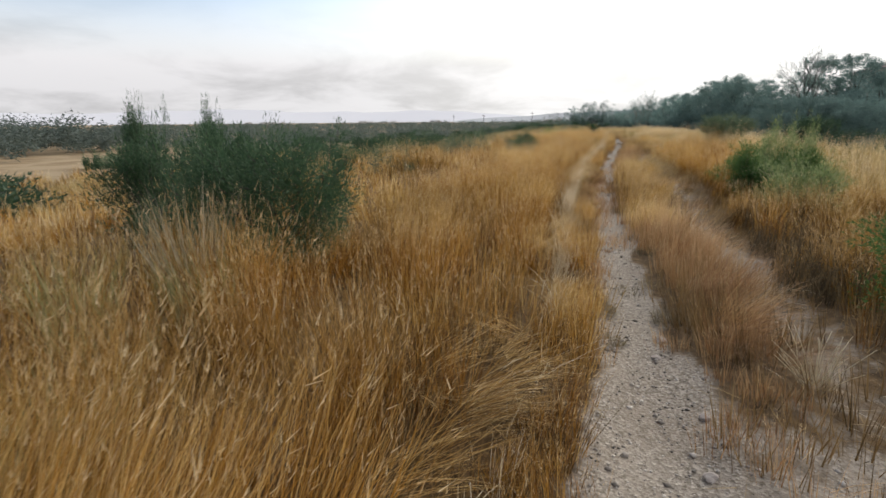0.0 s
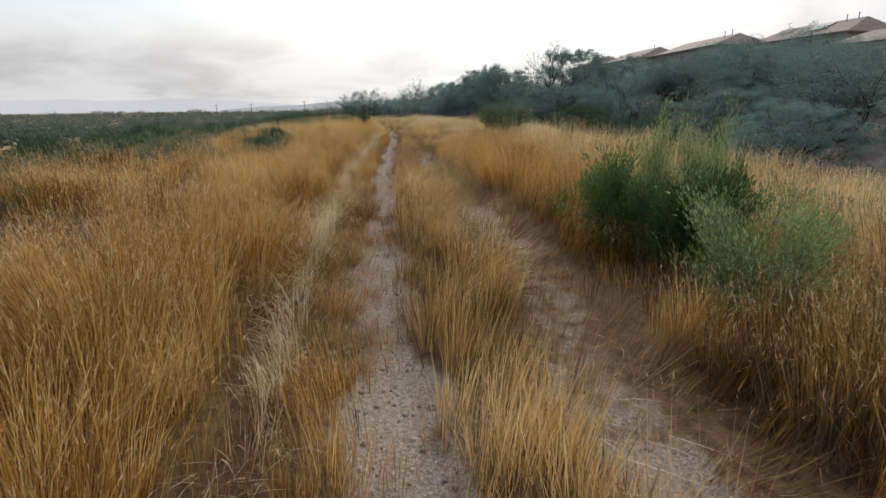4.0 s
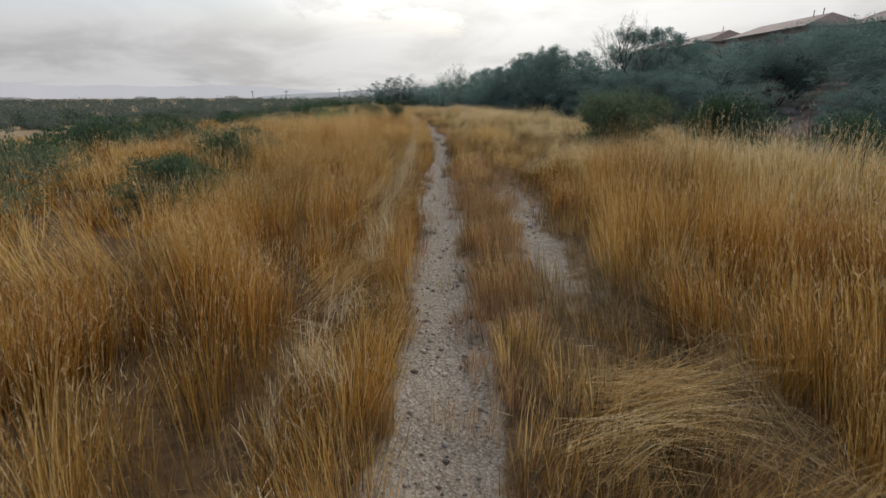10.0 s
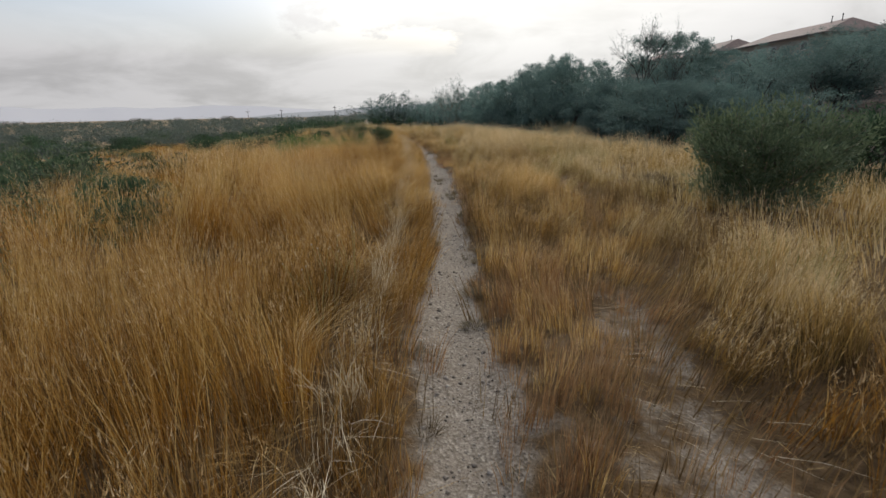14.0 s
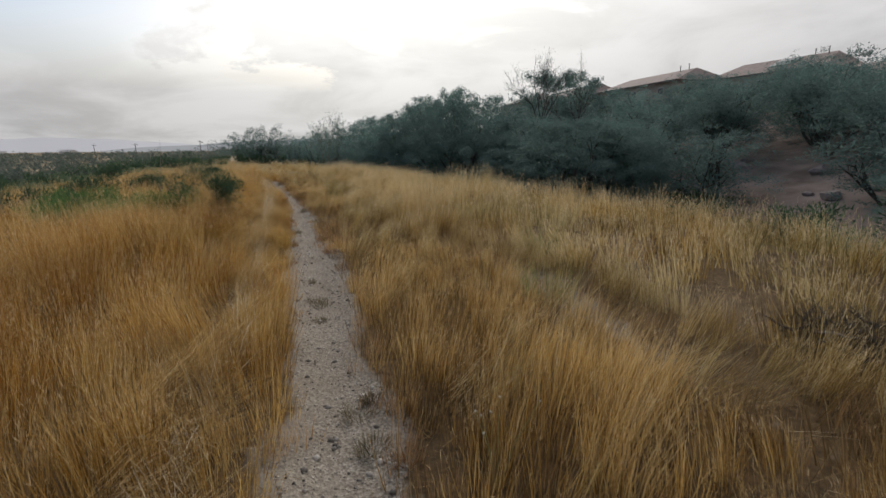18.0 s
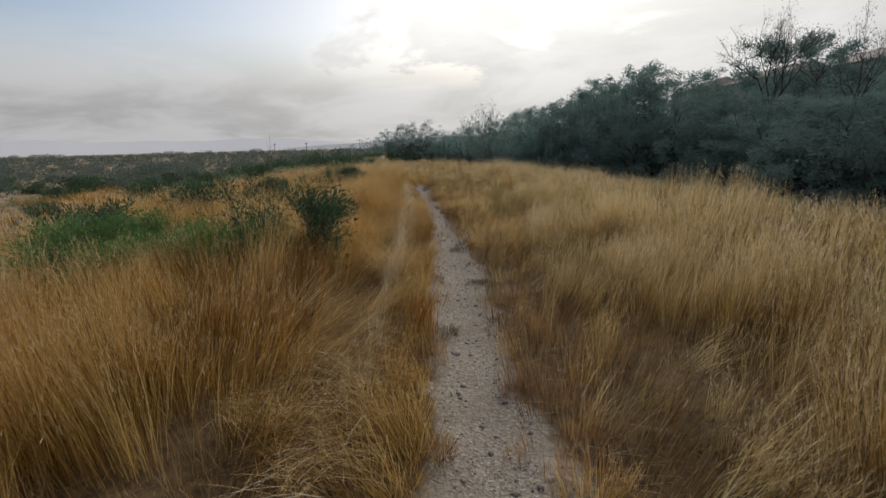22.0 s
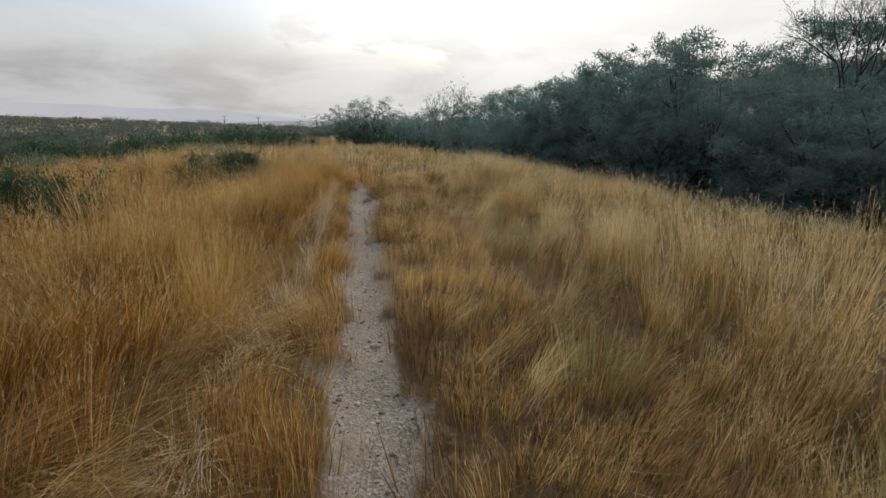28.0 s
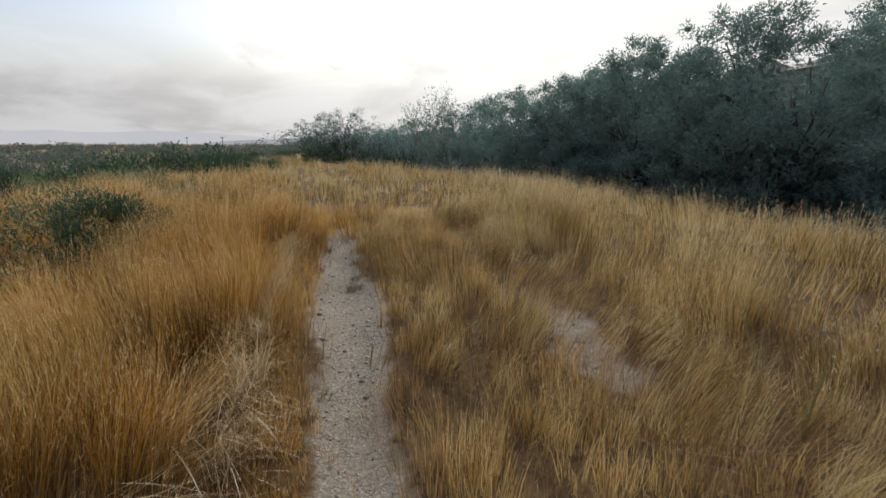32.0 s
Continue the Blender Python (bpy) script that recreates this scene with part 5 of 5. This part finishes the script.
green_patch("half_green_grass", ((-2.4, 1.5), (-2.0, 1.1), (-2.9, 2.2), (-1.6, 18.2), (-1.9, 20.4), (3.0, 21.6), (3.6, 24.0), (-2.2, 31.0), (-1.2, 44.6), (4.6, 36.5), (3.2, 42.5), (3.4, 31.0), (4.4, 33.0), (2.4, 44.0), (2.6, 47.5)), 200, "half-green blades among the dry grass")
for x, y in ((0.35, 4.65), (0.58, 3.93), (0.1, 4.0), (0.62, 4.02), (0.16, 3.45), (1.14, 25.67), (1.1, 24.9), (1.22, 26.66), (1.1, 27.1), (1.0, 31.86), (0.98, 24.3), (0.78, 23.65),
             (1.06, 25.3), (1.14, 27.45), (0.95, 32.74), (1.04, 31.7), (0.99, 31.2), (1.11, 28.85), (1.11, 29.25), (1.41, 38.8), (0.92, 37.0), (1.29, 41.05), (1.21, 40.7), (1.08, 45.3), (0.5, 52.6), (1.3, 42.5)):
    clump("low_weed", x, y, random.randint(160, 260), random.uniform(0.07, 0.14), random.uniform(0.06, 0.12), 1.5, 0.004, MAT_WEED, "low grey-brown weed tuft on the gravel track", "weed", "weeds on the track")
for k in range(80):
    y = random.uniform(1.0, 55.0)
    side = random.choice((-1, 1, 1))
    x = float(trail(y)) + side * (float(half(y)) + random.uniform(-0.12, 0.03))
    clump("low_weed", x, y, random.randint(90, 170), random.uniform(0.05, 0.11), random.uniform(0.06, 0.15), 1.4, 0.0035, random.choice((MAT_WEED, DARK_STEM, RED_GRASS)), "low dry weed tuft at the edge of the track", "weed", "weeds on the track", 2)
for x, y, h in ((1.3, 3.15, 0.36),):
    root = tagged(new("dead_weed"), "bleached dead weed with stiff pale stalks", "weed", "bleached weeds")
    root.location = (x, y, float(land(x, y)))
    r = random.Random(int(y * 10))
    for k in range(34):
        a, q, L = r.uniform(0, 6.28), r.uniform(0.1, 0.9), h * r.uniform(0.5, 1.1)
        d = np.array([math.cos(a) * math.sin(q), math.sin(a) * math.sin(q), math.cos(q)])
        f0 = np.array([math.cos(a), math.sin(a), 0]) * r.uniform(0, 0.09)
        bend = np.array([r.uniform(-0.1, 0.1), r.uniform(-0.1, 0.1), -0.04]) * L
        v, f = tubes([[(f0, 0.0028), (f0 + d * L * 0.55, 0.0024), (f0 + d * L + bend, 0.0016)]], 3)
        part("stalk", mesh_np("stalk", v, f, STRAW, 4), root)


def flower_weed(x, y, h):
    """A thin weed with a few stalks and small pale flower heads."""
    root = tagged(new("flowering_weed"), "thin weed with small whitish flower heads in grass", "weed", "flowering weeds")
    root.location = (x, y, float(land(x, y)))
    n = 6
    a = rng.uniform(0, 6.28, n)
    lean, tall = rng.uniform(0.1, 0.45, n), h * rng.uniform(0.7, 1.1, n)
    tp = np.stack([np.cos(a) * np.sin(lean) * tall, np.sin(a) * np.sin(lean) * tall, np.cos(lean) * tall], -1)
    for p in tp:
        v, f = tubes([[(np.zeros(3), 0.0035), (np.array(p) * np.array([0.4, 0.4, 0.55]), 0.0028), (np.array(p), 0.002)]], 3)
        part("stalk", mesh_np("stalk", v, f, GREEN_STRAW, 4), root)
    for p in tp:
        bm = bmesh.new()
        bmesh.ops.create_icosphere(bm, subdivisions=1, radius=0.0065)
        for v in bm.verts:
            v.co = v.co * random.uniform(0.6, 1.3) + Vector(p)
        part("flower", bm_mesh("flower", bm, FLOWER), root)


for x, y, h in ((-0.3, 23.9, 0.7), (-0.35, 23.6, 0.6), (-0.15, 24.15, 0.65), (2.85, 49.1, 0.75), (2.95, 49.5, 0.7), (2.7, 20.9, 0.75), (1.6, 28.3, 0.5)):
    flower_weed(x, y, h)


def rock(x, y, w, d, h, label="pale weathered stone lying on the gravel track"):
    bm = bmesh.new()
    bmesh.ops.create_icosphere(bm, subdivisions=2, radius=1.0)
    for v in bm.verts:
        k = 1 + 0.35 * (noise.noise(v.co * 1.3 + Vector((x * 7, y * 3, 0)))) + 0.12 * noise.noise(v.co * 4 + Vector((y, x, 2)))
        v.co = Vector((v.co.x * w * k, v.co.y * d * k, max(v.co.z * h * k, -0.3 * h)))
    ob = tagged(new("stone", bm_mesh("stone", bm, ROCK)), label, "stone", "stones on the track")
    ob.matrix_world = pose(x, y, float(land(x, y)) + 0.2 * h, 0, 0, random.uniform(0, 180))


for x, y, w, d, h in ((0.97, 41.76, 0.10, 0.07, 0.035), (0.71, 38.43, 0.035, 0.03, 0.025), (0.79, 37.9, 0.05, 0.035, 0.03), (0.94, 38.15, 0.04, 0.03, 0.02), (0.97, 36.5, 0.045, 0.03, 0.025),
                      (0.6, 21.35, 0.04, 0.03, 0.02), (0.78, 27.65, 0.05, 0.045, 0.035), (0.51, 3.59, 0.05, 0.04, 0.025), (0.57, 2.15, 0.04, 0.03, 0.02), (0.95, 44.7, 0.045, 0.03, 0.025),
                      (0.45, 3.3, 0.035, 0.03, 0.02), (0.62, 2.6, 0.03, 0.03, 0.02), (0.3, 15.2, 0.04, 0.03, 0.02), (1.55, 19.9, 0.05, 0.04, 0.03), (1.7, 20.6, 0.04, 0.03, 0.02)):
    rock(x, y, w, d, h)


def brush_pile(x, y):
    """A heap of dark dead branches half sunk in the grass."""
    root = tagged(new("brush_pile"), "heap of dark dead branches half buried in grass", "branches")
    root.location = (x, y, float(land(x, y)))
    r = random.Random(3)
    for k in range(44):
        a, q = r.uniform(0, 6.28), r.uniform(0, 0.42)
        p = np.array([math.cos(a) * q, math.sin(a) * q, r.uniform(0.02, 0.2)])
        b, L = r.uniform(0, 6.28), r.uniform(0.18, 0.42)
        path = [(p + np.array([math.cos(b) * L * t, math.sin(b) * L * t, 0.1 * t + 0.05 * r.random()]), 0.012 * (1.15 - t)) for t in (0, 0.35, 0.7, 1.0)]
        v, f = tubes([path], 5)
        part("branch", mesh_np("branch", v, f, TWIG if k == 3 else DARK_WOOD, 4), root)


brush_pile(4.8, 28.9)


def dark_patch(name, x0, y0, r, n, label):
    """Dark dry weed stems standing thickly in a patch."""
    a = rng.uniform(0, 6.28, n)
    rr = r * np.sqrt(rng.random(n))
    x, y = x0 + np.cos(a) * rr, y0 + np.sin(a) * rr * 1.5
    me, _, _ = blades(name, np.stack([x, y, land(x, y)], -1), rng.uniform(0.2, 0.5, n), rng.uniform(0, 6.28, n), rng.uniform(0, 0.5, n), rng.uniform(0, 0.5, n), rng.uniform(0.004, 0.008, n), DARK_STEM, 2)
    return tagged(new(name, me), label, "weeds", kind="stuff")


dark_patch("dark_weed_patch", -1.25, 37.6, 0.6, 1100, "thick patch of dark brown dry weeds")
for _x, _y in ((1.95, 5.0), (2.1, 6.2), (2.25, 7.4)):
    dark_patch("dark_weed_patch", _x, _y, 0.38, 750, "dark brown dry weeds edging the overgrown track")
dark_patch("dark_weed_patch", 4.8, 28.9, 0.36, 800, "dark dead weeds round the heap of branches")


def sapling(x, y, h):
    """A thin bare stem with a few short twigs."""
    root = tagged(new("bare_sapling"), "thin bare grey sapling standing in the grass", "sapling")
    root.location = (x, y, float(land(x, y)))
    r = random.Random(8)
    stem = [(np.array([0.22 * t + 0.03 * math.sin(3 * t), 0.05 * t, h * t]), 0.012 * (1.1 - t)) for t in (0, 0.2, 0.4, 0.6, 0.8, 1.0)]
    v, f = tubes([stem], 5)
    part("stem", mesh_np("stem", v, f, TWIG, 4), root)
    for k in range(9):
        p = stem[1 + k % 4][0]
        a = r.uniform(0, 6.28)
        v, f = tubes([[(p, 0.004), (p + np.array([math.cos(a) * 0.06, math.sin(a) * 0.06, 0.08]), 0.003), (p + np.array([math.cos(a) * 0.09, math.sin(a) * 0.09, 0.2]), 0.0015)]], 4)
        part("twig", mesh_np("twig", v, f, TWIG, 4), root)


sapling(-3.2, 44.7, 2.05)

# ---- boulders on the far side of the wash ----
for k in range(34):
    y = random.uniform(38, 64)
    x = edge(y) + random.uniform(13, 21)
    q = random.uniform(0.2, 0.55)
    bm = bmesh.new()
    bmesh.ops.create_icosphere(bm, subdivisions=2, radius=1.0)
    for v in bm.verts:
        g = 1 + 0.4 * noise.noise(v.co * 1.1 + Vector((k * 3.1, k, 0))) + 0.15 * noise.noise(v.co * 3.5 + Vector((k, 0, k)))
        v.co = Vector((v.co.x * q * g * 1.2, v.co.y * q * g, v.co.z * q * g * 0.7))
    ob = tagged(new("boulder", bm_mesh("boulder", bm, BOULDER)), "mauve-grey boulder on the bank of the wash", "boulder", "boulders on the bank")
    ob.matrix_world = pose(x, y, float(land(x, y)) + 0.15 * q, 0, 0, random.uniform(0, 180))

# ---- gravel ----


def gravel(name, n, size, label, lo=0.5):
    x, y = rng.uniform(-0.4, 4.2, n), rng.uniform(-1, 60, n)
    keep = rng.random(n) < sm(lo, 1.0, bare(x, y))
    x, y = x[keep], y[keep]
    k = len(x)
    s = size * (0.45 + 0.8 * rng.random(k) ** 3)
    octa = np.array([(1, 0, 0), (0, 1, 0), (-1, 0, 0), (0, -1, 0), (0, 0, 0.75), (0, 0, -0.6)])
    v = octa[None] * (s[:, None, None] * rng.uniform(0.65, 1.3, (k, 6, 1)))
    a = rng.uniform(0, 6.28, k)
    ca, sa = np.cos(a)[:, None], np.sin(a)[:, None]
    v = np.stack([v[..., 0] * ca - v[..., 1] * sa, v[..., 0] * sa + v[..., 1] * ca, v[..., 2]], -1)
    v += np.stack([x, y, land(x, y) + s * 0.15], -1)[:, None]
    f = np.array([(0, 1, 4), (1, 2, 4), (2, 3, 4), (3, 0, 4), (1, 0, 5), (2, 1, 5), (3, 2, 5), (0, 3, 5)])
    faces = (np.arange(k)[:, None, None] * 6 + f[None]).reshape(-1, 3)
    return tagged(new(name, mesh_np(name, v.reshape(-1, 3), faces, STONE, 3)), label, "gravel", kind="stuff")


gravel("gravel", 150000, 0.0095, "grey gravel strewn over the wheel tracks")
gravel("gravel", 26000, 0.021, "coarse pale stones in the wheel tracks")

# ---- houses above the wash ----


def house(x, y, length, width, base, eave, ridge, turn, label, wall_mat=STUCCO, roof_mat=ROOF_TILE, panels=False, pipes=2):
    """A two-storey house with a hipped tile roof, windows and roof vents; its long side runs along its own y."""
    root = tagged(new("house"), label, "house", "houses above the wash")
    root.matrix_world = pose(x, y, base, 0, 0, turn)
    w, q, he, hr = width / 2, length / 2, eave - base, ridge - base
    bm = bmesh.new()
    box(bm, -w, -q, -1.5, w, q, he)
    part("wall", bm_mesh("wall", bm, wall_mat), root)
    bm = bmesh.new()
    o, hip, th = 0.5, 1.6, 0.18
    lo = [bm.verts.new(p) for p in ((-w - o, -q - o, he), (w + o, -q - o, he), (w + o, q + o, he), (-w - o, q + o, he))]
    up = [bm.verts.new(p) for p in ((-w - o, -q - o, he + th), (w + o, -q - o, he + th), (w + o, q + o, he + th), (-w - o, q + o, he + th))]
    r0, r1 = bm.verts.new((0, -q + hip, hr)), bm.verts.new((0, q - hip, hr))
    for fc in ((up[0], up[1], r0), (up[1], up[2], r1, r0), (up[2], up[3], r1), (up[3], up[0], r0, r1), (lo[3], lo[2], lo[1], lo[0])):
        bm.faces.new(fc)
    for i in range(4):
        bm.faces.new((lo[i], lo[(i + 1) % 4], up[(i + 1) % 4], up[i]))
    roof = part("roof", bm_mesh("roof", bm, roof_mat), root)
    bm = bmesh.new()
    for x0, y0, x1, y1 in ((-w - o - 0.06, -q - o - 0.06, w + o + 0.06, -q - o - 0.01), (-w - o - 0.06, q + o + 0.01, w + o + 0.06, q + o + 0.06),
                           (-w - o - 0.06, -q - o - 0.01, -w - o - 0.01, q + o + 0.01), (w + o + 0.01, -q - o - 0.01, w + o + 0.06, q + o + 0.01)):
        box(bm, x0, y0, he - 0.08, x1, y1, he + th + 0.03)
    part("fascia", bm_mesh("fascia", bm, FASCIA), root)
    for k in range(3):
        yy = -q + length * (k + 0.5) / 3
        bm = bmesh.new()
        box(bm, -w - 0.06, yy - 0.7, he - 1.9, -w + 0.02, yy + 0.7, he - 0.7)
        win = part("window", bm_mesh("window", bm, WHITE_WALL), root)
        bm = bmesh.new()
        box(bm, -w - 0.08, yy - 0.6, he - 1.8, -w - 0.05, yy + 0.6, he - 0.8)
        part("pane", bm_mesh("pane", bm, DARK_GLASS), win)
    slope = (hr - he - th) / (w + o)
    for k in range(pipes):
        px, py = -0.9 - 0.3 * k, -q + hip + 0.8 + 1.6 * k
        bm = bmesh.new()
        bmesh.ops.create_cone(bm, cap_ends=True, segments=8, radius1=0.07, radius2=0.07, depth=1.1, matrix=Matrix.Translation((px, py, hr + px * slope + 0.4)))
        bmesh.ops.create_cone(bm, cap_ends=True, segments=8, radius1=0.12, radius2=0.05, depth=0.14, matrix=Matrix.Translation((px, py, hr + px * slope + 1.0)))
        part("vent_pipe", bm_mesh("vent_pipe", bm, PIPE), root)
    if panels:
        for k in range(6):
            bm = bmesh.new()
            box(bm, -0.85, -0.5, 0, 0.85, 0.5, 0.05)
            pn = part("solar_panel", bm_mesh("solar_panel", bm, PANEL), root, "dark glossy solar panel")
            px, py = -1.6 - 1.8 * (k % 2), -2.4 + 1.1 * (k // 2)
            pn.matrix_local = pose(px, py, hr + px * slope + 0.14, 0, -math.degrees(math.atan(slope)), 0)
    return root


H = "two-storey stucco house with brown tile roof above the trees"
house(67, 104, 20, 11, 6.6, 11.6, 14.0, 0, H)
house(66, 128, 18, 11, 6.6, 11.8, 14.4, 0, H, pipes=1)
house(76, 87, 17, 12, 6.8, 11.7, 14.4, 8, "two-storey stucco house, solar panels on its brown roof", panels=True)
house(72, 68, 15, 12, 6.3, 9.1, 11.4, 5, "single-storey stucco house, solar panels on its brown roof", panels=True)
house(70, 49, 15, 12, 6.8, 12.0, 14.6, 0, H)
house(64, 148, 17, 11, 6.8, 12.0, 14.4, -6, H, pipes=1)
house(70, 30, 15, 12, 6.8, 12.0, 14.6, 0, H)

# ---- poles on the horizon ----
for x, y, h in ((-95, 420, 9), (-60, 460, 11), (-150, 520, 10)):
    root = tagged(new("utility_pole"), "thin dark utility pole far across the plain", "pole", "poles across the plain")
    root.location = (x, y, float(land(x, y)))
    v, f = tubes([[(np.zeros(3), 0.28), (np.array([0, 0, h]), 0.2)]], 6)
    part("post", mesh_np("post", v, f, DARK_WOOD, 4), root)
    bm = bmesh.new()
    box(bm, -1.6, -0.12, h - 1.2, 1.6, 0.12, h - 0.9)
    part("crossarm", bm_mesh("crossarm", bm, DARK_WOOD), root)

# ---- far town and hills ----
for i in range(16):
    y = random.uniform(650, 950)
    x = random.uniform(-0.95 * y, 0.05 * y)
    root = tagged(new("distant_house"), "tiny pale building on the distant plain", "house", "houses of the far town")
    root.matrix_world = pose(x, y, float(land(x, y)), 0, 0, random.uniform(-30, 30))
    w, d, h = random.uniform(4, 8), random.uniform(4, 6), random.uniform(3, 4.2)
    bm = bmesh.new()
    box(bm, -w, -d, 0, w, d, h)
    part("wall", bm_mesh("wall", bm, WHITE_WALL), root)
    bm = bmesh.new()
    a = [bm.verts.new(p) for p in ((-w - 0.5, -d - 0.5, h), (w + 0.5, -d - 0.5, h), (w + 0.5, d + 0.5, h), (-w - 0.5, d + 0.5, h))]
    b = [bm.verts.new(p) for p in ((-w, 0, h + 2), (w, 0, h + 2))]
    for fc in ((a[0], a[1], b[1], b[0]), (a[2], a[3], b[0], b[1]), (a[1], a[2], b[1]), (a[3], a[0], b[0]), (a[3], a[2], a[1], a[0])):
        bm.faces.new(fc)
    part("roof", bm_mesh("roof", bm, ROOF_GREY), root)


def hills(name, dist, az0, az1, peak, colour, glow, label, k):
    """A far ridge; its haze is put into a pale colour that glows."""
    n = 160
    az = np.radians(np.linspace(az0, az1, n))
    ends = np.sin(np.linspace(0, np.pi, n)) ** 0.6
    h = peak * ends * (0.45 + 0.4 * vnoise(np.arange(n), 0 * az, 28.0, k) + 0.15 * vnoise(np.arange(n), 0 * az, 6.0, k))
    x, y = np.sin(az) * dist, np.cos(az) * dist
    v = np.concatenate([np.stack([x, y, np.full(n, -8.0)], -1), np.stack([x * 1.08, y * 1.08, h], -1)])
    f = np.stack([np.arange(n - 1), np.arange(1, n), np.arange(1, n) + n, np.arange(n - 1) + n], -1)
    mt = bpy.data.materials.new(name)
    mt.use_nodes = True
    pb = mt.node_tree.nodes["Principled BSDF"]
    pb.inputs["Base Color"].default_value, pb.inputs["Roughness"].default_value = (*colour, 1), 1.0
    # emission brightens the ridge in place of haze in the air
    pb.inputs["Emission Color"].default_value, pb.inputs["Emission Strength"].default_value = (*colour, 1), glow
    return tagged(new(name, mesh_np(name, v, f, mt, 4)), label, "hills", kind="structure")


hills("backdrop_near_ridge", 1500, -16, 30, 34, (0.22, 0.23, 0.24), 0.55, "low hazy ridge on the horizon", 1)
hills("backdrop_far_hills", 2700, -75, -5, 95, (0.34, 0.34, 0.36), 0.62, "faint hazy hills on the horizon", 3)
